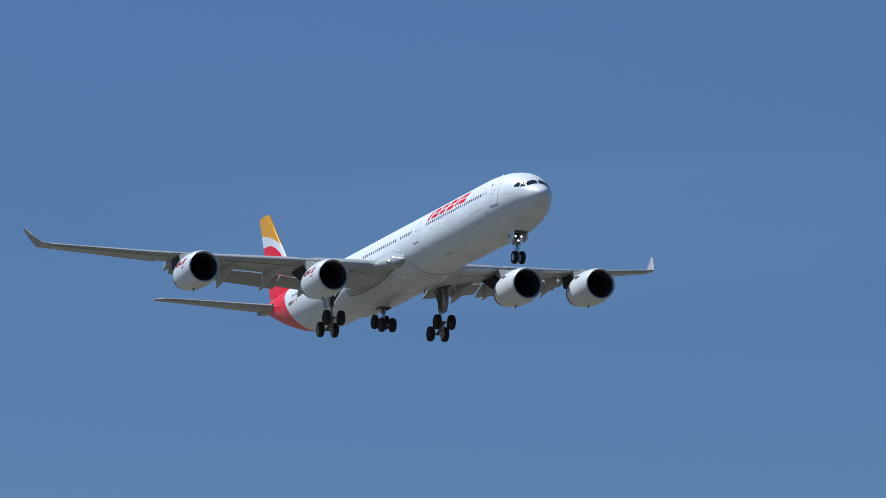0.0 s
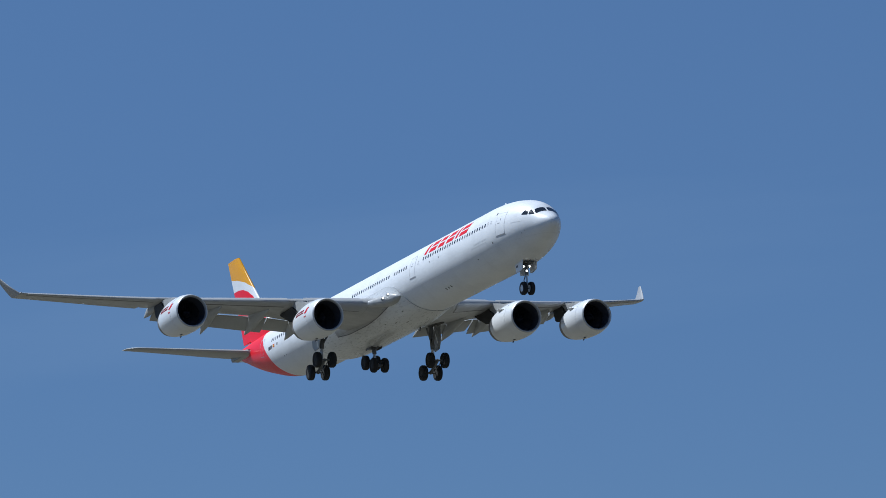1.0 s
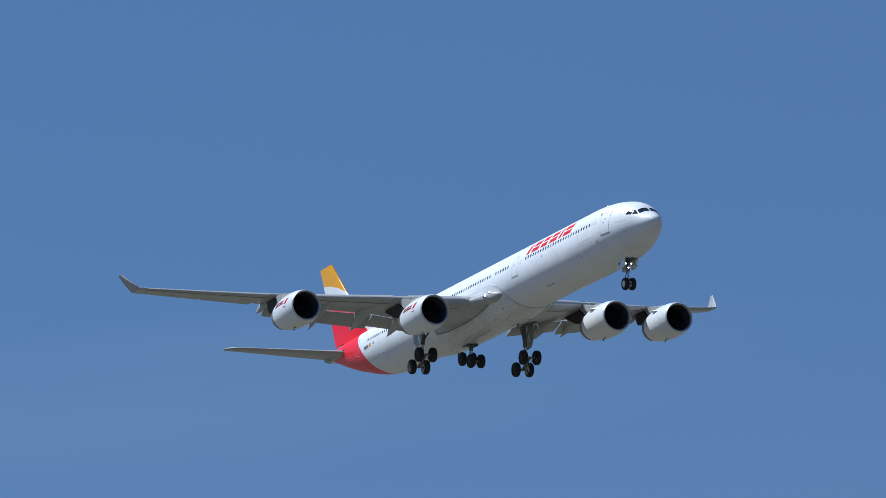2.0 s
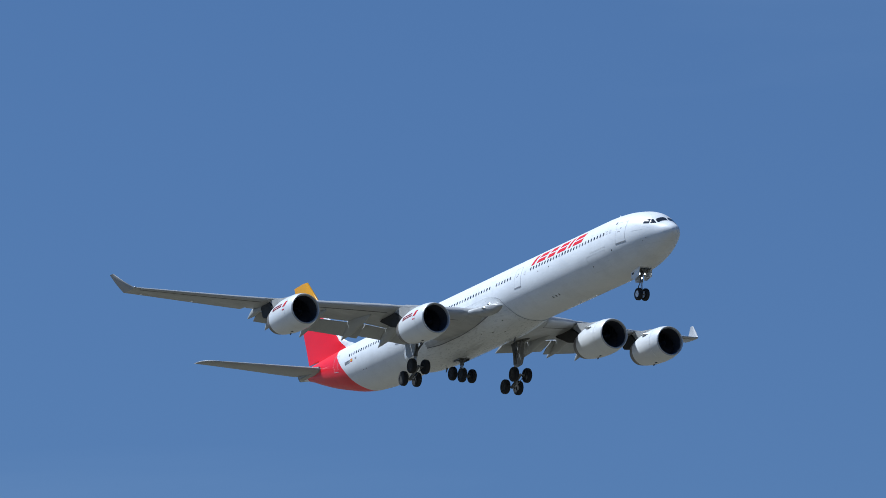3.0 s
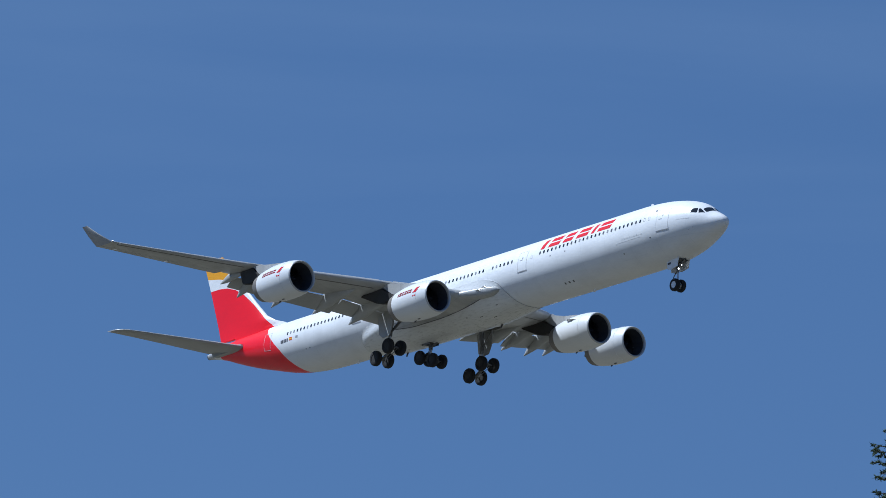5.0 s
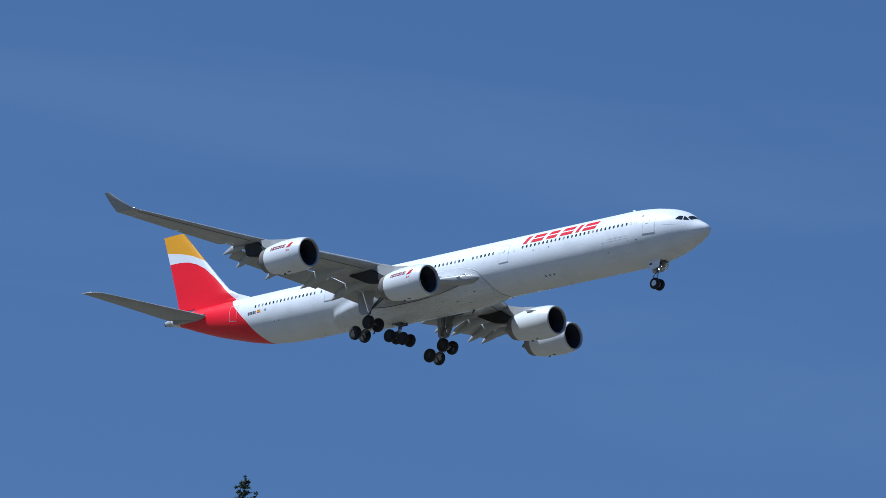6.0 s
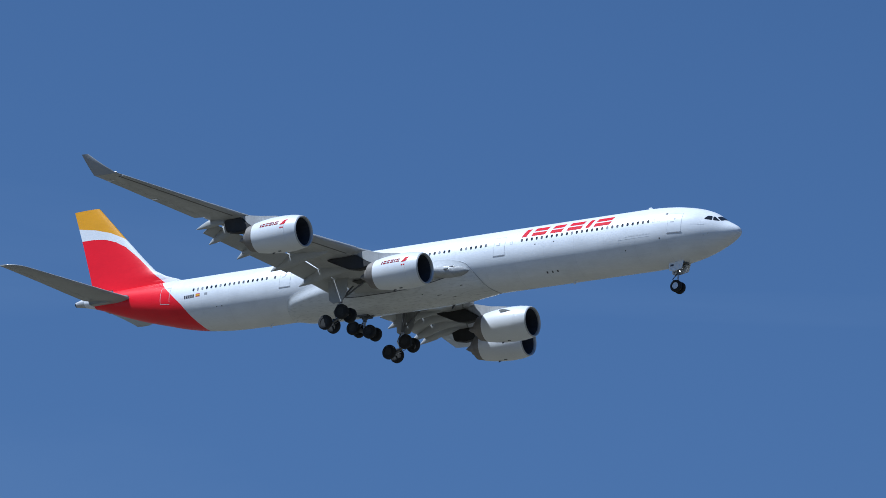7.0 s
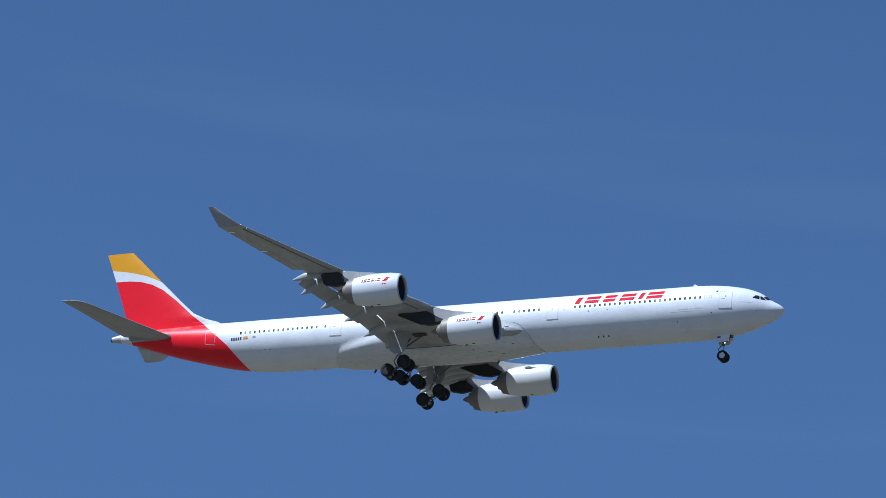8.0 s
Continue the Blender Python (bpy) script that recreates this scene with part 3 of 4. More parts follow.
def belly_fairing():
    """The swollen fairing that wraps the body's underside from ahead of the wing to behind the wheels."""
    rings, rims = [], []
    for x in np.concatenate([np.arange(-25.5, -30, -0.2), np.arange(-30, -43, -0.65), np.arange(-43, -46.9, -0.2), np.arange(-47.0, -48.14, -0.07)]):
        a0 = spline(BELLY_EDGE, x)
        ring = [skin(x, radians(a0), -0.05)]
        ring += [fairing_point(x, a0 + (360 - 2 * a0) * k / 48) for k in range(49)]
        ring.append(skin(x, radians(360 - a0), -0.05))
        rings.append(ring)
        rims.append((ring[1], ring[-2]))
    belly = part("belly_fairing", smooth(loft(rings, close=False, cap=(False, False)), 50), BELLY, airliner, "streaky off-white swollen fairing below the wing roots")
    for k in (0, 1):
        for run, mat, r in ((rims[:14], SEAM, 0.022),):
            bm = bmesh.new()
            for a, b in zip(run, run[1:]):
                tube(a[k], b[k], r, r, 6, bm)
            part("fairing_seal", bm, mat, belly, "dark rubber seal round the belly fairing")
    # grey wing root panels with the dark joint below them
    low = [(-27.6, 116), (-29.0, 119), (-31.0, 124.5), (-33.0, 128.5), (-36.0, 131.5), (-39.0, 131.5), (-42.0, 127)]
    for flip in (False, True):
        f = (lambda a: 360 - a) if flip else (lambda a: a)
        part("wing_root_panel", smooth(fairing_patch(-29.2, -42.0, lambda x: f(104), lambda x: f(spline(low, x)), 24, 5), 50), GREY, belly, "grey panel below the wing root")
        bm = bmesh.new()
        pts = [fairing_point(x, f(spline(low, x)), 0.012) for x in np.linspace(-28.2, -42.0, 30)]
        for p, q in zip(pts, pts[1:]):
            tube(p, q, 0.035, 0.035, 6, bm)
        part("root_joint", bm, INK, belly, "dark joint below the wing root")
        # wheel bay doors, air inlets, outlets and access panels
        for x0, x1, a0, a1 in ((-37.2, -41.2, 154, 178), (-31.4, -36.6, 160, 178), (-42.0, -45.2, 162, 178)):
            part("bay_door_joint", fairing_frame(x0, x1, f(a0), f(a1), 0.022), FAINT, belly)
        for x, a, w, h in ((-28.3, 139, 0.12, 1.4), (-30.9, 150, 0.22, 1.1), (-32.6, 144, 0.07, 1.6), (-29.6, 160, 0.2, 1.1)):
            part("air_outlet", fairing_patch(x - w, x + w, lambda v: f(a - h / 2), lambda v: f(a + h / 2), 2, 1, 0.008), SHIELD, belly, "small dark air outlet")
    for x in (-30.5, -44.0):
        z = fairing_point(x, 180).z
        part("drain_mast", slab([(x, z + 0.05), (x - 0.3, z + 0.05), (x - 0.42, z - 0.3), (x - 0.26, z - 0.32)], 0.5, 0.55, 0.01), INK, belly)


# ---- wings ----
LE = [(0.0, -28.6), (2.8, -30.2), (10.0, -34.65), (20.0, -40.85), (30.5, -47.35)]
TE = [(0.0, -42.2), (3.0, -41.8), (10.0, -42.0), (20.6, -45.6), (30.5, -49.7)]       # full chord
RISE = [(0.0, -1.75), (2.8, -1.5), (10.0, -0.5), (20.0, 0.85), (30.5, 2.55)]         # height of the leading edge
THICK = [(0.0, 0.15), (4.0, 0.145), (10.0, 0.118), (20.0, 0.108), (31.0, 0.1)]


def line(points, v):
    return float(np.interp(v, [p[0] for p in points], [p[1] for p in points]))


def foil(u):
    """Half thickness over thickness of a wing section at the chord fraction u."""
    return 5 * (0.2969 * math.sqrt(u) - 0.126 * u - 0.3516 * u * u + 0.2843 * u**3 - 0.1015 * u**4)


def section(y, u0, u1, side, n=16, twist=None, tilt=0.0, drop=0.0, back=0.0, thick=1.0):
    """The closed outline of the wing at y, from the chord fraction u0 to u1."""
    le, te, z = line(LE, y), line(TE, y), spline(RISE, y)
    c, th = le - te, line(THICK, y) * thick
    twist = 2.6 - 0.13 * y if twist is None else twist
    pts = []
    us = [u0 + (u1 - u0) * (1 - math.cos(math.pi * i / n)) / 2 for i in range(n + 1)]
    for sgn, seq in ((1, us), (-1, us[::-1])):
        for u in seq:
            t = foil(u) * th * c
            camber = -0.10 * c * (u - 0.55) * 0.25 if u > 0.55 else 0
            pts.append((-u * c, sgn * t * (1.0 if sgn > 0 else 0.92) + camber))
    out = []
    k = math.tan(radians(twist))
    for px, pz in pts:
        out.append(Vector((le + px, side * y, z + pz + px * k * 0.6)))
    return out


def panel(name, ys, u0, u1, side, mat, label=""):
    rings = [section(y, u0, u1, side) for y in ys]
    return part(name, smooth(merged(loft(rings)), 35), mat, airliner, label)


def hinge(y, u, side):
    s = section(y, 0.0, u, side, n=12)
    return (s[12] + s[13]) / 2


def flap(name, y0, y1, frac, angle, side):
    """A slotted flap with its chords at both ends: set back, lowered and turned down."""
    rings = []
    for y in np.linspace(y0, y1, 7):
        c = frac[0] + (frac[1] - frac[0]) * (y - y0) / (y1 - y0)
        h = hinge(y, 0.80, side) + Vector((-0.1, 0, -0.23))
        ring = []
        for i in range(24):
            a = i / 24
            u = (1 - math.cos(2 * math.pi * a)) / 2
            t = foil(min(1, max(0, u))) * 0.15 * c * (1 if a < 0.5 else -0.7)
            px, pz = -u * c, t + (0.004 if a < 0.5 else 0)
            r = radians(angle)
            ring.append(h + Vector((px * math.cos(r) + pz * math.sin(r) * -1, 0, px * math.sin(r) + pz * math.cos(r))))
        rings.append(ring)
    return part(name, smooth(loft(rings), 40), FLAP, airliner)


def slat(y0, y1, side):
    """A leading edge slat, moved forward and down, with the shade of the slot behind it as a dark strip."""
    rings = []
    for y in np.linspace(y0, y1, 5):
        c = line(LE, y) - line(TE, y)
        d = min(0.14, 1.05 / c)
        outer = section(y, 0.0, d, side, n=8, thick=1.06)
        k = min(1.0, max(0.12, (y - 4.4) / 3.0))           # the inner end stays close to the root fillet
        shift = Vector((0.14, 0, -0.07)) * k
        r = radians(-5.5) * k
        o = outer[0]
        ring = []
        for p in outer:
            q = p - o
            ring.append(o + shift + Vector((q.x * math.cos(r) - q.z * math.sin(r), 0, q.x * math.sin(r) + q.z * math.cos(r))))
        rings.append(ring)
    lead = part("slat", smooth(merged(loft(rings)), 40), SLAT, airliner)
    # thin dark strip on the lower skin that paints the slot's shade
    rings = []
    for y in np.linspace(y0, y1, 5):
        c = line(LE, y) - line(TE, y)
        d = min(0.14, 1.05 / c)
        low = section(y, d - 0.03 / c, d + 0.13 / c, side, n=4)[5:]
        rings.append([p + Vector((0, 0, 0.02)) for p in low] + [p - Vector((0, 0, 0.008)) for p in low[::-1]])
    part("slat_slot", loft(rings), SLOT, lead, "dark strip painted as the shade in the slot behind the slat")


def canoe(tip, x_front, side, wide, deep):
    """A flap track fairing: it hugs the wing in front and hangs down behind with the flap."""
    y = side * abs(tip[1])
    ya = abs(tip[1])
    z0 = hinge(ya, 0.5, side).z - 0.4
    zt = tip[2]
    rings, n = [], 18
    for k in range(n + 1):
        t = k / n
        x = x_front + (tip[0] - x_front) * t
        drop = 0 if t < 0.45 else ((t - 0.45) / 0.55) ** 1.15
        z = z0 + (zt + 0.12 - z0) * drop
        s = math.sin(math.pi * min(1, 0.01 + t * 0.83)) ** 0.8 if t < 0.62 else max(0.03, (1 - t) / 0.38) ** 0.75 * math.sin(math.pi * 0.525) ** 0.8
        rings.append([Vector((x, y + wide * 0.5 * s * math.cos(a), z + deep * (0.5 * s * math.sin(a) + 0.12 * s)))
                      for a in (2 * math.pi * i / 16 for i in range(16))])
    part("flap_track_fairing", smooth(loft(rings), 50), FLAP, airliner)


def winglet(side):
    base = section(30.5, 0.0, 1.0, side, n=12)
    tip_le, tip_te = Vector((-49.8, side * 31.45, 4.33)), Vector((-50.45, side * 31.52, 4.34))
    le, te = base[0], base[12]
    rings = []
    for k in range(7):
        t = k / 6
        a, b = le.lerp(tip_le, t), te.lerp(tip_te, t)
        bend = Vector((0, side * 0.05, -0.03)) * math.sin(math.pi * t)
        ring = []
        for i, p in enumerate(base):
            u = (le.x - p.x) / (le.x - te.x)
            off = (p.z - (le.z + (te.z - le.z) * u)) * (1 - 0.65 * t)
            lean = min(1, t * 2.5)
            ring.append(a.lerp(b, u) + bend + Vector((0, -side * off * lean, off * (1 - lean * 0.7))))
        rings.append(ring)
    part("winglet", smooth(merged(loft(rings)), 40), WINGLET, airliner, "upswept winglet")
    bm = lathe([(0.25, 0.02), (0.15, 0.07), (-0.3, 0.08), (-0.7, 0.03)], le + Vector((-0.1, -side * 0.1, 0.03)), 12)
    part("wingtip_light", smooth(bm), CHROME, airliner)


def bulge(c):
    return math.copysign(abs(c) ** 0.75, c)


def wing(side):
    panel("wing", [0.5, 2.0, 2.8, 4, 6, 8, 10], 0.0, 0.80, side, GREY, "grey swept wing seen from below")
    panel("wing", [10, 12, 14, 16, 18, 20.4], 0.0, 0.80, side, GREY)
    panel("wing", [20.4, 22, 24, 26, 28, 30.5], 0.0, 0.735, side, GREY)
    panel("wing_trailing_edge", [29.2, 30, 30.5], 0.745, 1.0, side, GREY)
    for y0, y1 in ((20.5, 24.8), (24.86, 29.14)):
        panel("aileron", list(np.linspace(y0, y1, 4)), 0.745, 1.0, side, FLAP)
    flap("flap", 4.3, 9.9, (1.75, 2.0), 20, side)
    flap("flap", 10.0, 19.2, (2.0, 1.4), 30, side)
    for y0, y1 in ((3.6, 6.1), (6.15, 8.9), (9.0, 11.6), (11.65, 14.3), (14.35, 17.0), (17.05, 19.9)):
        rings = []
        for y in np.linspace(y0, y1, 3):
            a, b = section(y, 0.62, 0.8, side, n=6), section(y, 0.62, 0.8, side, n=6)
            rings.append([p + Vector((0, 0, 0.012)) for p in a[:7]] + [p + Vector((0, 0, -0.02)) for p in b[6::-1]])
        part("spoiler", loft(rings), GREY, airliner)
    for y0, y1 in ((4.5, 8.7), (10.1, 13.0), (13.006, 15.9), (15.906, 18.75), (20.15, 23.3), (23.306, 26.5), (26.506, 29.9)):
        slat(y0, y1, side)
    for tip, front, w, d in (((-46.0, 19.5, -0.02), -42.6, 0.45, 0.7), ((-45.65, 17.9, -1.05), -41.2, 0.75, 1.35), ((-44.65, 14.8, -1.7), -39.0, 0.8, 1.5),
                             ((-43.45, 11.04, -1.97), -37.2, 0.85, 1.6), ((-42.6, 7.58, -2.58), -36.2, 0.85, 1.6)):
        canoe(tip, front, side, w * 1.1, d * 1.1)
    winglet(side)
    # pointed root fillet that grows into the leading edge, with its landing light
    out = [(-27.2, 2.72), (-27.45, 2.98), (-28.0, 3.2), (-29.5, 3.62), (-30.7, 4.02), (-31.3, 4.25), (-33.0, 4.4)]
    high = [(-27.2, 0.05), (-27.45, 0.24), (-28.1, 0.46), (-29.2, 0.53), (-30.6, 0.46), (-33.0, 0.22)]
    rings = []
    for x in (-27.2, -27.24, -27.3, -27.4, -27.6, *np.linspace(-27.9, -33.0, 20)):
        w, h, z = spline(out, x) - 2.5, spline(high, x), -1.52 + 0.022 * (-26.9 - x)
        rings.append([(x, side * (2.5 + w * bulge(math.cos(a))), z + h * bulge(math.sin(a))) for a in (2 * math.pi * i / 28 for i in range(28))])
    root = part("wing_root_fillet", smooth(loft(rings), 50), GREY, airliner)
    for x, y, z in ((-28.6, 3.26, -1.1), (-28.95, 3.6, -1.36)):
        at = Vector((x, side * y, z))
        housing = part("lamp_housing", smooth(lathe([(-0.4, 0.03), (-0.25, 0.07), (0.16, 0.095), (0.16, 0.085), (-0.02, 0.082)], at, 14)), GREY, root)
        part("landing_light", smooth(lathe([(0.0, 0.01), (-0.004, 0.075), (-0.015, 0.08)], at, 14)), LANDING, housing, "small lit landing light")


# ---- engines ----
def engine(ex, ey, ez):
    """A turbofan: cowl with polished lip, fan, core nozzle with plug, pylon."""
    side = 1 if ey > 0 else -1
    c = (ex, ey, ez)
    cowl = [(-0.12, 1.45), (-0.5, 1.54), (-1.1, 1.62), (-2.0, 1.66), (-3.2, 1.62), (-4.2, 1.5), (-4.95, 1.37), (-4.95, 1.33), (-4.2, 1.36), (-2.9, 1.4)]
    nac = part("nacelle", smooth(lathe(cowl, c, 56, cap=False), 40), WHITE, airliner, "white engine cowling")
    lip = [(-0.12, 1.45), (-0.04, 1.42), (0.0, 1.385), (-0.02, 1.34), (-0.08, 1.295), (-0.25, 1.252), (-0.3, 1.27)]
    part("intake_lip", smooth(lathe(lip, c, 56, close=True), 50), LIP, nac, "polished metal intake lip")
    duct = [(-0.24, 1.257), (-0.8, 1.243), (-1.6, 1.24), (-2.2, 1.24), (-2.2, 1.34), (-0.3, 1.36)]
    part("intake_duct", smooth(lathe(duct, c, 48, close=True), 50), DUCT, nac)
    part("spinner", smooth(lathe([(-0.95, 0.02), (-1.1, 0.12), (-1.35, 0.25), (-1.6, 0.34), (-1.75, 0.36)], c, 24)), BLADE, nac)
    part("fan_casing", lathe([(-1.9, 1.235), (-2.1, 1.235)], c, 40), DUCT, nac)
    for k in range(26):
        a0 = 2 * math.pi * k / 26
        bm, rows = bmesh.new(), []
        for j in range(4):
            r = 0.34 + (1.215 - 0.34) * j / 3
            tw = radians(25 + 35 * j / 3)
            w = 0.16 + 0.05 * j
            rows.append([(r, -w * math.cos(tw), -w * math.sin(tw) / r), (r, w * math.cos(tw), w * math.sin(tw) / r)])
        vs = []
        for row in rows:
            vs.append([bm.verts.new((ex - 1.68 + s, ey + r * math.cos(a0 + d), ez + r * math.sin(a0 + d))) for r, s, d in row])
        for p, q in zip(vs, vs[1:]):
            bm.faces.new((p[0], p[1], q[1], q[0]))
        ext = bmesh.ops.extrude_face_region(bm, geom=bm.faces[:])
        bmesh.ops.translate(bm, vec=(-0.012, 0, 0), verts=[v for v in ext["geom"] if isinstance(v, bmesh.types.BMVert)])
        part("fan_blade", smooth(bm, 60), BLADE, nac)
    core = [(-4.6, 1.0), (-5.4, 0.96), (-5.9, 0.82), (-6.25, 0.68), (-6.25, 0.64), (-5.9, 0.7), (-5.2, 0.75)]
    part("core_nozzle", smooth(lathe(core, c, 40, cap=False), 40), NOZZLE, nac, "dark heat-stained exhaust nozzle")
    part("bypass_nozzle", smooth(lathe([(-4.9, 1.36), (-5.3, 1.28), (-5.75, 1.17), (-5.75, 1.13), (-5.3, 1.2), (-4.9, 1.28)], c, 48, close=True), 40), NOZZLE, nac, "dull metal bypass nozzle ring")
    part("exhaust_plug", smooth(lathe([(-5.6, 0.5), (-6.3, 0.42), (-6.8, 0.24), (-7.1, 0.05)], c, 28)), NOZZLE, nac)
    # pylon
    y = abs(ey)
    le, zl = line(LE, y), spline(RISE, y)
    under = lambda u: section(y, 0.0, u, side, n=8)[9].z
    chord = le - line(TE, y)
    top = [(ex - 1.5, ez + 1.52), (ex - 3.0, ez + 1.78), (ex - 4.6, ez + 1.98), (le + 0.35, zl - 0.12), (le - 0.4, zl - 0.05), (le - 0.2 * chord, under(0.2) + 0.12)]
    part("pylon", smooth(slab(top + [(ex - 5.6, ez + 1.05), (ex - 3.0, ez + 1.45)], ey - 0.25, ey + 0.25, 0.08), 50), GREY, airliner, "grey engine pylon")
    # heat shield; the wing's shade on it is in its colour
    aft = [(le - 0.1 * chord, under(0.1) + 0.02), (le - 0.46 * chord, under(0.46) + 0.05), (le - 0.52 * chord, under(0.52) - 0.1), (ex - 8.4, ez + 0.95), (ex - 7.2, ez + 0.72), (ex - 5.6, ez + 1.0)]
    part("pylon_heat_shield", smooth(slab(aft, ey - 0.33, ey + 0.33, 0.08), 50), SHIELD, airliner, "pylon heat shield fairing, coloured dark for the shade below the wing")
    part("strake", slab([(ex - 1.5, 0.0), (ex - 2.9, 0.0), (ex - 2.9, 0.3), (ex - 2.4, 0.34)], -0.02, 0.02, 0.008), WHITE, nac)
    nac.children[-1].matrix_basis = Matrix.Translation((0, ey, ez)) @ Matrix.Rotation(radians(55) * side, 4, "X") @ Matrix.Translation((0, 0, 1.6))
    # drain mast and latches under the cowl
    part("drain_mast", slab([(ex - 3.0, ez - 1.6), (ex - 3.3, ez - 1.58), (ex - 3.38, ez - 1.74), (ex - 3.24, ez - 1.75)], ey - 0.03, ey + 0.03, 0.01), INK, nac)
    part("vent_scoop", block((ex - 2.4, ey - 0.25, ez - 1.645), (0.3, 0.16, 0.05), 0.015), INK, nac)
    for x, r in ((-1.22, 1.632),):
        part("cowl_seam", lathe([(x + 0.015, r - 0.01), (x + 0.015, r + 0.004), (x - 0.015, r + 0.002), (x - 0.015, r - 0.012)], c, 48, close=True), FAINT, nac)
    if side < 0:
        cowl_name(ex, ey, ez, nac)
    return nac


def cowl_patch(ex, ey, ez, x0, x1, a0, a1, shear=0.0, r=1.667, n=4):
    """A thin mark that follows the outboard side of a cowl; angles in degrees up from level."""
    bm, rows = bmesh.new(), []
    prof = [(1.1, 1.62), (2.0, 1.66), (3.2, 1.62), (4.4, 1.47), (5.4, 1.27)]
    for j in range(n + 1):
        a = radians(a0 + (a1 - a0) * j / n)
        row = []
        for i in range(n + 1):
            x = x0 + (x1 - x0) * i / n + shear * j / n
            rr = spline(prof, -x) + 0.012
            row.append(bm.verts.new((ex + x, ey - rr * math.cos(a), ez + rr * math.sin(a))))
        rows.append(row)
    for p, q in zip(rows, rows[1:]):
        for i in range(n):
            bm.faces.new((p[i], p[i + 1], q[i + 1], q[i]))
    ext = bmesh.ops.extrude_face_region(bm, geom=bm.faces[:])
    for v in (e for e in ext["geom"] if isinstance(e, bmesh.types.BMVert)):
        v.co.y += 0.02
    return bm


def cowl_name(ex, ey, ez, nac):
    for x0, x1 in ((-3.9, -3.8), (-3.68, -3.36), (-3.26, -2.98), (-2.88, -2.56), (-2.46, -2.36), (-2.26, -1.9)):
        if x1 - x0 < 0.15:
            part("name_bar", cowl_patch(ex, ey, ez, x0, x1, 15, 27, 0.06), MAROON, nac)
        else:
            part("name_bar", cowl_patch(ex, ey, ez, x0, x1, 15, 19.5, 0.03), MAROON, nac)
            part("name_bar", cowl_patch(ex, ey, ez, x0 + 0.04, x1 + 0.04, 22.5, 27, 0.03), MAROON, nac)
    part("leaf_mark", cowl_patch(ex, ey, ez, -1.66, -1.25, 13, 21, 0.22), RED, nac)
    part("leaf_mark", cowl_patch(ex, ey, ez, -1.46, -1.1, 22, 31, 0.2), RED, nac)
    for x0 in (-1.62, -1.4):
        part("stencil_bar", cowl_patch(ex, ey, ez, x0, x0 + 0.14, 1, 5, 0), RED, nac)


# ---- tail ----
def lifting_panel(name, rows, mat, thick=0.1, u0=0.0, u1=1.0, vertical=False, label="", n=12, pad=0.004):
    """A tail surface from (span, height, leading x, trailing x) rows."""
    rings = []
    for s, h, le, te in rows:
        c = le - te
        us = [u0 + (u1 - u0) * (1 - math.cos(math.pi * i / n)) / 2 for i in range(n + 1)]
        ring = []
        for sg, seq in ((1, us), (-1, us[::-1])):
            for u in seq:
                t = sg * (foil(u) * thick * c + pad)
                ring.append(Vector((le - u * c, s + t, h)) if vertical else Vector((le - u * c, s, h + t - (u - 0.4) * c * -0.045)))
        rings.append(ring)
    return part(name, smooth(loft(rings), 35), mat, airliner, label)


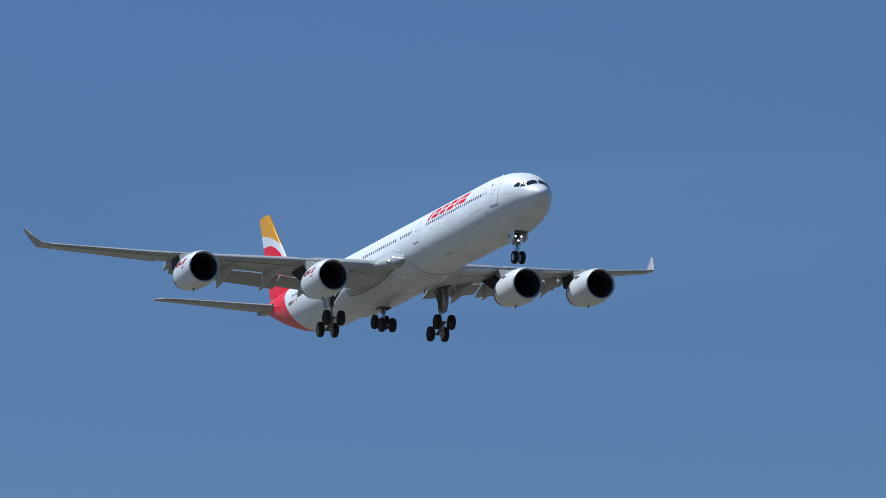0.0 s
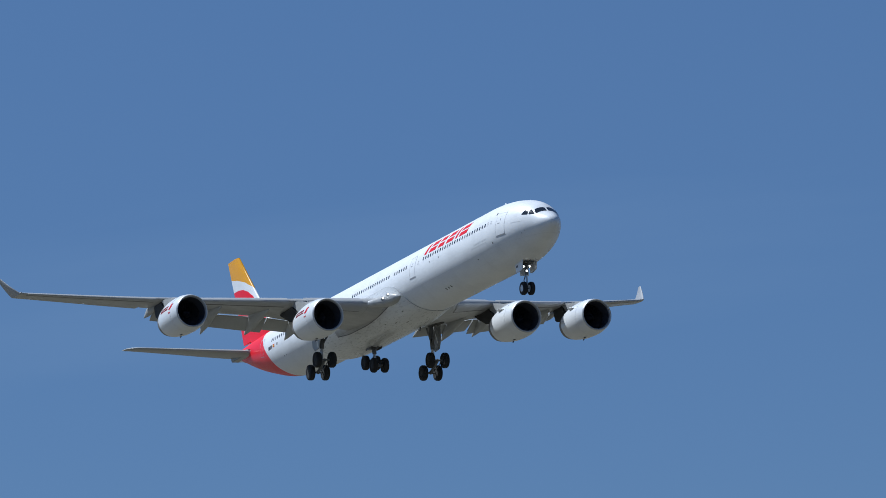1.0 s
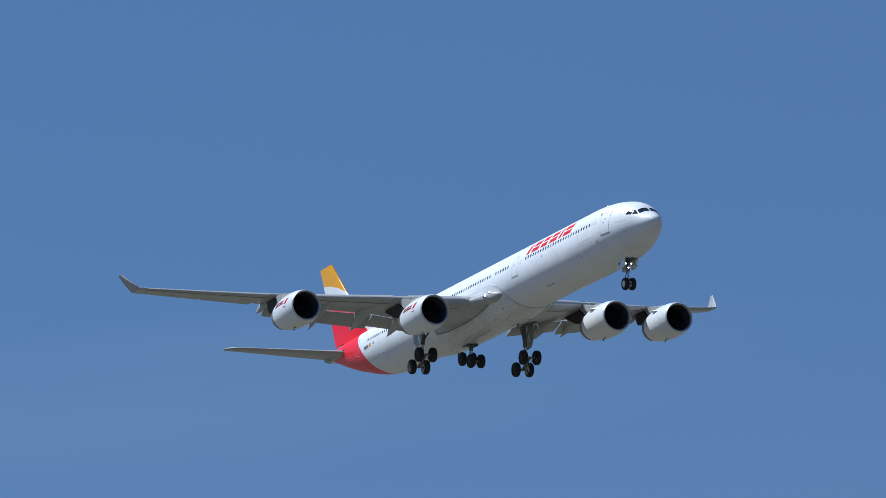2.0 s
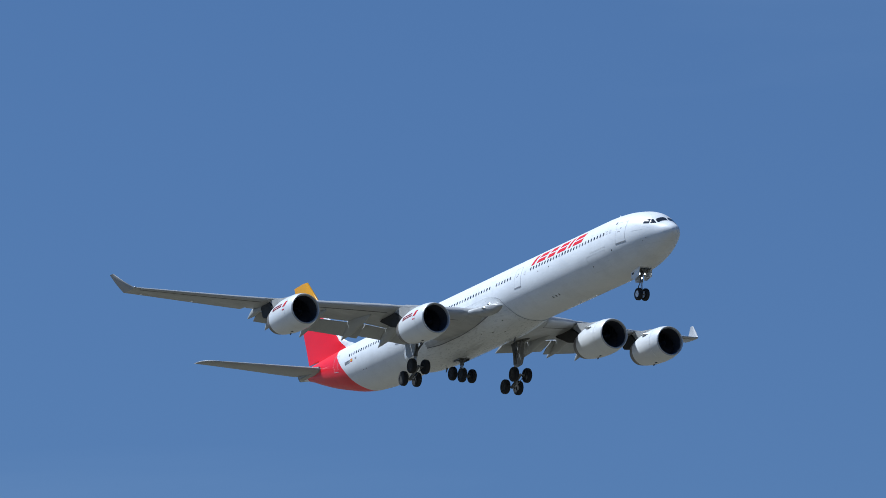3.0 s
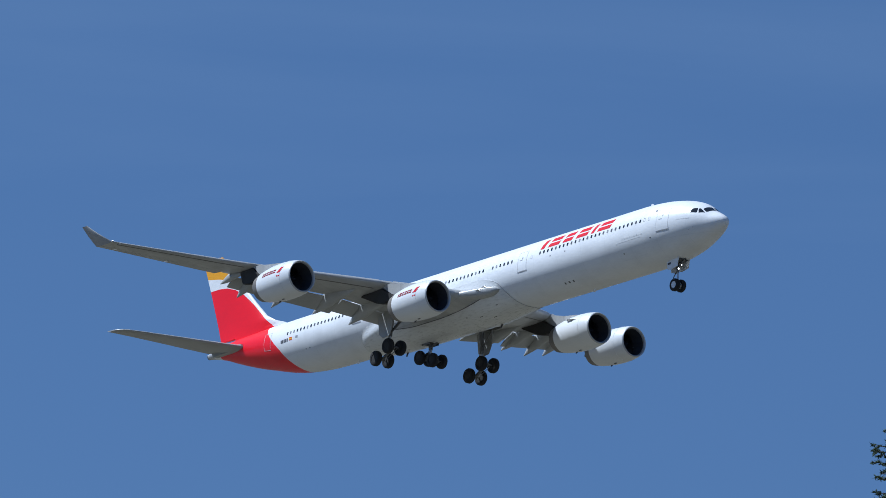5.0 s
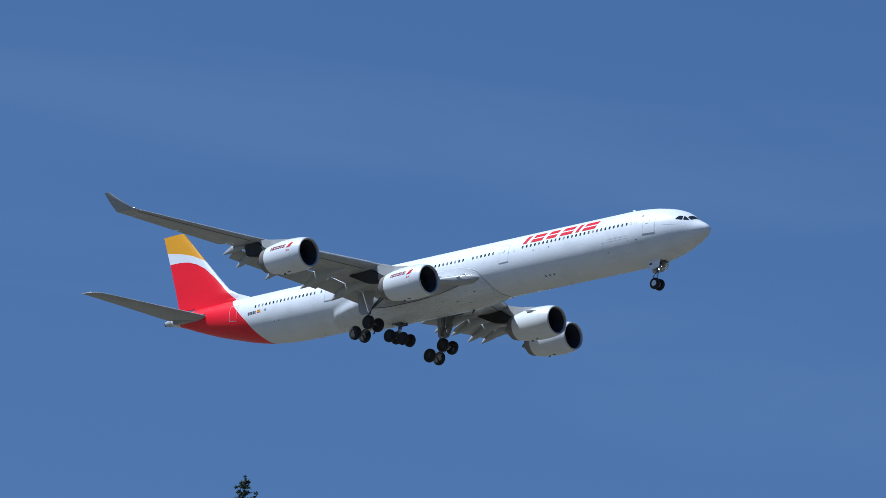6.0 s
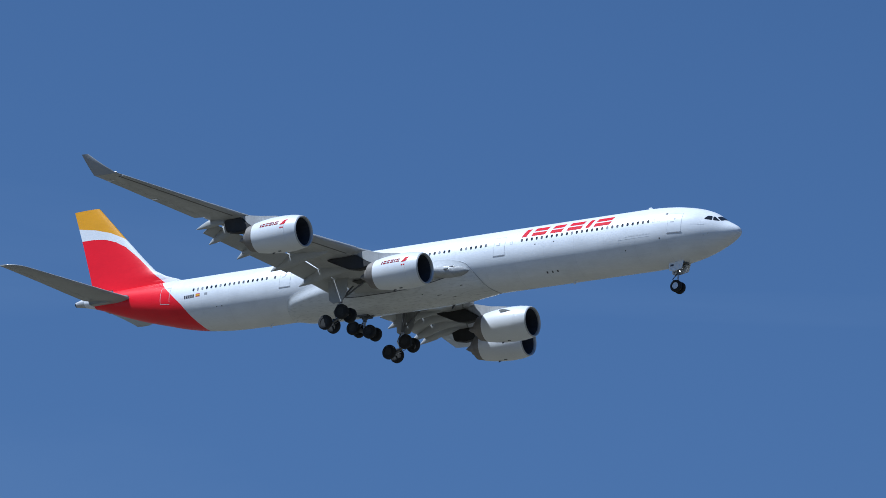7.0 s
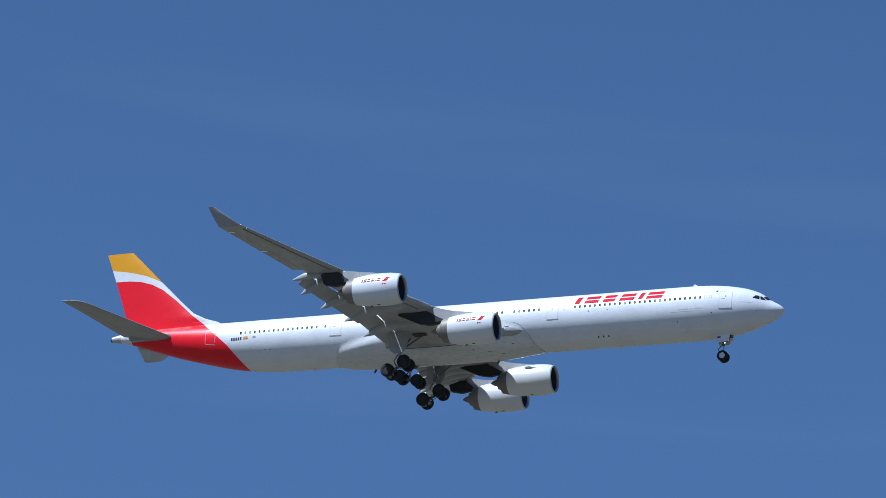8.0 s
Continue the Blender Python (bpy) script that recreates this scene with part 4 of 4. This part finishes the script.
def tail():
    fin_le = [(2.2, -60.6), (2.72, -61.7), (2.9, -62.1), (3.1, -62.75), (3.4, -63.6), (4.06, -64.85), (5.45, -66.3), (7.79, -68.62), (10.95, -71.7), (11.3, -72.05)]
    fin_te = [(2.2, -72.05), (4.2, -72.6), (8.22, -73.93), (11.3, -75.05)]
    hs = [2.2, 2.5, 2.72, 2.8, 2.9, 3.0, 3.1, 3.25, 3.4, 3.7, 4.06, 4.7, 5.45, 6.6, 7.79, 9.3, 10.5, 11.0, 11.3]
    rows = []
    for h in hs:
        le, te = line(fin_le, h), line(fin_te, h)
        rows.append((0.0, h, le, te))
    rud, rings, n = [], [], 14
    steps = [(1 - math.cos(math.pi * i / n)) / 2 for i in range(n + 1)]
    for s, h, le, te in rows:
        c = min(le - te, 8.5)                    # chord without the dorsal fillet
        hinge_x, th = te + 0.30 * c, 0.1 * c
        ring = []
        for sg, seq in ((1, steps), (-1, steps[::-1])):
            for u in seq:
                x = le + (hinge_x - le) * u
                back = (x - te) / c
                if back >= 1:
                    t = min(0.11, 0.02 + (le - x) * 0.05)
                else:
                    t = max(th * foil(1 - back), 0.08 if back >= 0.96 else 0.0)
                ring.append(Vector((x, sg * (t + 0.004), h)))
        rings.append(ring)
        rud.append((s, h, te + c, te))
    part("fin", smooth(loft(rings), 40), FIN_PAINT, airliner, "red, white and gold tail fin")
    lifting_panel("rudder", [r for r in rud if r[1] >= 2.72], FIN_PAINT, 0.1, 0.685, 1.0, True, pad=0.001)
    for side in (-1, 1):
        st = [(side * 1.0, 1.16, -66.3, -71.75), (side * 1.7, 1.28, -66.76, -71.95), (side * 4, 1.62, -68.27, -72.7), (side * 7, 2.08, -70.23, -73.65), (side * 9.8, 2.5, -72.06, -74.6),
              (side * 10.55, 2.61, -72.6, -74.86), (side * 10.95, 2.66, -73.05, -74.99), (side * 11.2, 2.7, -73.55, -75.07), (side * 11.36, 2.72, -74.2, -75.15)]
        lifting_panel("tailplane", st, TAIL_GREY, 0.1, 0.0, 0.70, label="grey horizontal tailplane")
        lifting_panel("elevator", st[1:], TAIL_GREY, 0.1, 0.708, 1.0)
        part("tailplane_root_seal", smooth(slab([(-66.7, 1.0), (-71.3, 0.95), (-71.5, 1.45), (-69, 1.65), (-66.8, 1.4)], side * 1.05, side * 1.72, 0.05)), TAIL_GREY, airliner)


# ---- landing gear ----
def wheel(center, r, w, parent, rim=None):
    """A tyre with rounded shoulders and a dished rim, turning about y."""
    p = [(-w * 0.5, r * 0.55), (-w * 0.5, r * 0.78), (-w * 0.42, r * 0.93), (-w * 0.25, r), (w * 0.25, r), (w * 0.42, r * 0.93), (w * 0.5, r * 0.78), (w * 0.5, r * 0.55)]
    tyre = part("tyre", smooth(lathe(p, center, 36, "y", close=True), 50), TYRE, parent)
    q = [(-w * 0.44, r * 0.56), (-w * 0.36, r * 0.46), (-w * 0.3, r * 0.24), (-w * 0.46, r * 0.2), (-w * 0.46, r * 0.02), (w * 0.46, r * 0.02), (w * 0.46, r * 0.2), (w * 0.3, r * 0.24), (w * 0.36, r * 0.46), (w * 0.44, r * 0.56)]
    part("rim", smooth(lathe(q, center, 24, "y"), 35), rim or RIM, tyre)
    return tyre


def bogie(name, cx, cy, cz, tilt, base, track, r, w, top, brace, door):
    """A leg with a four-wheel bogie. tilt: degrees by which the front axle is raised."""
    d = Vector((math.cos(radians(tilt)), 0, math.sin(radians(tilt)))) * base / 2
    mid = Vector((cx, cy, cz))
    leg = part(name, smooth(tube(top, mid.lerp(Vector(top), 0.42), 0.21, 0.19, 18)), STEEL, airliner, "landing gear leg with four-wheel bogie")
    part("piston", smooth(tube(mid.lerp(Vector(top), 0.45), mid, 0.13, 0.13, 16)), CHROME, leg)
    bm = tube(mid - d * 1.05, mid + d * 1.05, 0.14, 0.14, 14)
    part("bogie_beam", smooth(bm), STEEL, leg)
    for s in (1, -1):
        a = mid + d * s
        part("axle", smooth(tube(a - Vector((0, track / 2, 0)), a + Vector((0, track / 2, 0)), 0.09, 0.09, 12)), STEEL, leg)
        for k in (1, -1):
            wheel(a + Vector((0, k * track / 2, 0)), r, w, leg)
            part("brake_rod", smooth(tube(a + Vector((0, k * track * 0.22, -0.12)), mid + Vector((0, k * track * 0.16, -0.2)), 0.03, 0.03, 8)), STEEL, leg)
    low = mid.lerp(Vector(top), 0.4)
    part("torque_link", smooth(tube(low + Vector((-0.18, 0, 0)), low.lerp(mid, 0.5) + Vector((-0.55, 0, 0)), 0.07, 0.05, 10)), STEEL, leg)
    part("torque_link", smooth(tube(low.lerp(mid, 0.5) + Vector((-0.55, 0, 0)), mid + Vector((-0.15, 0, 0.15)), 0.05, 0.07, 10)), STEEL, leg)
    for b in brace:
        part("side_stay", smooth(tube(mid.lerp(Vector(top), 0.5), b, 0.09, 0.08, 10)), STEEL, leg)
    if door:
        part("leg_door", slab(*door), TAIL_GREY, leg, "grey door fixed to the leg")
    return leg


def gear():
    for s in (-1, 1):
        # the bay is a thin plate with its inner shade as colour
        z = section(4.9, 0.0, 0.58, s, n=8)[9].z
        part("wheel_well", block((-37.4, s * 4.9, z - 0.02), (1.5, 1.1, 0.08), 0.02), WELL, airliner, "dark plate painted as the shade in the open wheel bay")
        bogie("main_gear", -39.58, s * 5.43, -5.39, 25, 1.95, 1.4, 0.70, 0.5, (-39.2, s * 5.2, -1.7),
              [(-38.6, s * 4.55, -2.1), (-37.2, s * 4.9, -2.0)],
              ([(-38.3, -1.6), (-40.6, -1.7), (-40.4, -3.6), (-39.9, -4.0), (-38.9, -3.9), (-38.5, -3.2)], s * 5.75, s * 5.83, 0.03))
    leg = bogie("centre_gear", -40.2, 0, -5.06, -17, 1.95, 1.05, 0.66, 0.46, (-40.2, 0, -2.9), [(-38.6, 0, -3.3)], None)
    for s in (-1, 1):
        part("gear_door", slab([(-39.6, -3.3), (-40.9, -3.3), (-40.85, -3.74), (-39.65, -3.74)], s * 0.5, s * 0.54, 0.015), STEEL, leg)
    part("wheel_well", block((-40.2, 0, -3.6), (1.3, 0.98, 0.04), 0.01), WELL, leg)
    # nose gear
    top, low = Vector((-6.4, 0, -2.5)), Vector((-6.43, 0, -5.04))
    leg = part("nose_gear", smooth(tube(top, top.lerp(low, 0.55), 0.14, 0.13, 16)), STEEL, airliner, "twin-wheel nose landing gear leg with lit lamps")
    part("piston", smooth(tube(top.lerp(low, 0.5), low, 0.085, 0.085, 14)), CHROME, leg)
    part("axle", smooth(tube(low - Vector((0, 0.34, 0)), low + Vector((0, 0.34, 0)), 0.07, 0.07, 12)), STEEL, leg)
    for s in (-1, 1):
        wheel(low + Vector((0, s * 0.34, 0)), 0.56, 0.38, leg, RIM_LIGHT)
        door = part("gear_door", slab([(-5.5, -2.72), (-7.1, -2.85), (-7.0, -3.62), (-6.55, -3.72), (-5.7, -3.55)], s * 0.62, s * 0.66, 0.015), WHITE, leg)
        part("door_mark", slab([(-6.55, -3.05), (-6.9, -3.07), (-6.9, -3.25), (-6.55, -3.23)], s * 0.665, s * 0.672, 0.002), INK, door)
        part("gear_lamp", smooth(lathe([(0.03, 0.02), (0.02, 0.08), (-0.02, 0.085)], (-6.28, s * 0.27, -3.22), 16)), LAMP, leg, "lit taxi lamp")
        part("lamp_housing", smooth(lathe([(0.1, 0.11), (0.1, 0.1), (-0.1, 0.1), (-0.16, 0.05), (-0.16, 0.07), (-0.1, 0.11)], (-6.28, s * 0.27, -3.22), 16, close=True)), STEEL, leg)
        part("lamp_bracket", smooth(tube((-6.4, s * 0.27, -3.22), (-6.52, s * 0.1, -3.25), 0.05, 0.05, 8)), STEEL, leg)
    part("gear_lamp", smooth(lathe([(0.03, 0.02), (0.02, 0.08), (-0.1, 0.07)], (-6.3, 0, -3.58), 16)), LAMP, leg, "lit take-off lamp")
    part("drag_stay", smooth(tube(top.lerp(low, 0.4), (-5.0, 0, -2.5), 0.07, 0.07, 10)), STEEL, leg)
    part("torque_link", smooth(tube(top.lerp(low, 0.5) + Vector((-0.1, 0, 0)), (-7.0, 0, -4.25), 0.05, 0.04, 8)), STEEL, leg)
    part("torque_link", smooth(tube((-7.0, 0, -4.25), low + Vector((-0.05, 0, 0.12)), 0.04, 0.05, 8)), STEEL, leg)
    part("leg_door", slab([(-6.75, -2.75), (-6.8, -2.75), (-6.85, -3.9), (-6.8, -3.9)], -0.4, 0.4, 0.01), WHITE, leg)
    part("wheel_well", block((-6.3, 0, -2.93), (1.5, 0.9, 0.1), 0.02), WELL, leg)


fuselage()
belly_fairing()
cockpit()
for x0, x1, z0, z1, nm in ((-6.2, -4.93, -0.67, 1.2, "cabin_door"), (-24.45, -23.3, -0.55, 1.2, "cabin_door"), (-48.2, -47.0, -0.5, 1.25, "cabin_door")):
    cabin_door(x0, x1, z0, z1, nm)
cabin_door(-62.45, -61.3, -0.2, 1.35, "cabin_door", WHITE_TAIL, True)
cabin_windows()
titles()
small_marks()
for s in (-1, 1):
    wing(s)
for ex, ey, ez in ((-27.5, 9.36, -3.14), (-34.13, 19.34, -1.58)):
    for s in (-1, 1):
        engine(ex, s * ey, ez)
tail()
gear()


# ---- conifer ----
def conifer(x, y, height):
    """A tall conifer: trunk, whorls of limbs and needle clumps, ragged at the tip."""
    rnd = random.Random(7)
    tree = tagged(new("conifer_tree"), "tall dark green conifer with a ragged pointed top", "tree")
    tree.location = (x, y, 0)
    trunk = loft([[(0.32 * (1 - t)**0.9 * math.cos(a) + 0.008 * math.cos(a), 0.32 * (1 - t)**0.9 * math.sin(a) + 0.008 * math.sin(a), height * t)
                   for a in (2 * math.pi * i / 12 for i in range(12))] for t in np.linspace(0, 1, 20)])
    part("trunk", smooth(trunk), BARK, tree)
    limbs, need = bmesh.new(), bmesh.new()

    def clump(c, size):
        for _ in range(16):
            d = Vector((rnd.gauss(0, 1), rnd.gauss(0, 1), rnd.gauss(0.1, 0.6))).normalized()
            s = d.cross(Vector((rnd.random(), rnd.random(), rnd.random() + 0.1))).normalized()
            L, w = size * rnd.uniform(0.45, 0.95), size * rnd.uniform(0.16, 0.3)
            p = Vector(c) + d * size * 0.1
            n = d.cross(s) * w * 0.5
            v = [need.verts.new(q) for q in (p - s * w, p + s * w, p + d * L, p + d * L * 0.45 + n)]
            need.faces.new((v[0], v[1], v[3])), need.faces.new((v[1], v[2], v[3])), need.faces.new((v[2], v[0], v[3])), need.faces.new((v[1], v[0], v[2]))
    h = height * 0.14
    while h < height - 0.05:
        below = height - h
        reach = min(3.4, 0.02 + 0.5 * below) if below < 1.2 else min(3.4, 0.35 + 0.28 * below)
        count = 4 if below < 3 else 6
        turn = rnd.uniform(0, 6.28)
        for k in range(count):
            a = turn + 2 * math.pi * k / count + rnd.uniform(-0.3, 0.3)
            r = reach * rnd.uniform(0.55, 1.1)
            lift = 0.12 * r if below < 2 else -0.12 * r
            a0, a1 = Vector((0, 0, h)), Vector((r * math.cos(a), r * math.sin(a), h + lift))
            tube(a0, a1, 0.012 + 0.012 * r, 0.006, 5, limbs)
            m = max(2, int(r / 0.12))
            for j in range(1, m + 1):
                c = a0.lerp(a1, j / m)
                clump(c + Vector((rnd.gauss(0, 0.03), rnd.gauss(0, 0.03), rnd.gauss(0, 0.03))), 0.085 + 0.06 * min(r, 2.0))
        h += min(0.5, 0.11 + 0.06 * below)
    clump((0, 0, height), 0.07)
    for d in (0.07, 0.16, 0.26, 0.34, 0.44):
        clump((0, 0, height - d), 0.075)
    part("limbs", limbs, BARK, tree)
    part("crown", need, NEEDLE, tree)
    return tree


TREE_AWAY = 111.0
conifer(TREE_AWAY * math.cos(radians(135.83)), TREE_AWAY * math.sin(radians(135.83)), 1.7 + TREE_AWAY * math.tan(radians(11.76)))

FLIGHT = [  # seconds, range in metres, bearing and elevation in degrees of the middle of the body, seen from the lens
    (0.0, 457.8, 159.691, 8.623),
    (0.5, 433.6, 158.489, 8.774),
    (0.7, 429.7, 158.025, 8.785),
    (1.0, 441.7, 157.316, 8.834),
    (1.5, 468.1, 155.993, 9.296),
    (1.7, 472.2, 155.557, 9.519),
    (2.8, 459.4, 152.419, 11.276),
    (3.0, 466.9, 151.561, 11.592),
    (3.5, 484.3, 149.441, 12.015),
    (4.0, 478.0, 146.996, 12.547),
    (4.5, 446.2, 144.335, 12.752),
    (5.8, 490.6, 135.438, 13.654),
    (6.0, 496.0, 133.940, 14.079),
    (6.5, 487.5, 129.290, 14.695),
    (7.0, 464.3, 124.301, 15.716),
    (7.5, 482.8, 118.085, 16.448),
    (8.0, 515.2, 110.630, 16.525),
]


def curve(points, x):
    """A smooth line through (x, value) points in order."""
    k = max(0, min(len(points) - 2, sum(p[0] <= x for p in points) - 1))
    d = [(b[1] - a[1]) / (b[0] - a[0]) for a, b in zip(points, points[1:])]

    def slope(i):
        if i in (0, len(points) - 1):
            return d[0] if i == 0 else d[-1]
        h0, h1 = points[i][0] - points[i - 1][0], points[i + 1][0] - points[i][0]
        return (d[i - 1] * h1 + d[i] * h0) / (h0 + h1)
    h = points[k + 1][0] - points[k][0]
    t = (x - points[k][0]) / h
    return ((2 * t**3 - 3 * t**2 + 1) * points[k][1] + (t**3 - 2 * t**2 + t) * h * slope(k)
            + (3 * t**2 - 2 * t**3) * points[k + 1][1] + (t**3 - t**2) * h * slope(k + 1))


MIDDLE = Vector((-38.0, 0.0, 0.0))
NOSE_UP = 2.0


def flight_pose(t):
    away, b, e = (curve([(row[0], row[i]) for row in FLIGHT], t) for i in (1, 2, 3))
    b, e = radians(b), radians(e)
    way = Vector((math.cos(e) * math.cos(b), math.cos(e) * math.sin(b), math.sin(e)))
    turn = pose(0, 0, 0, 0, -NOSE_UP, 0)
    return Matrix.Translation(EYE + way * away - turn @ MIDDLE) @ turn


def motions():
    """The airliner comes in nose up, wings level, on its final approach."""
    walk(airliner, [(k / 10, flight_pose(k / 10)) for k in range(81)])


motions()
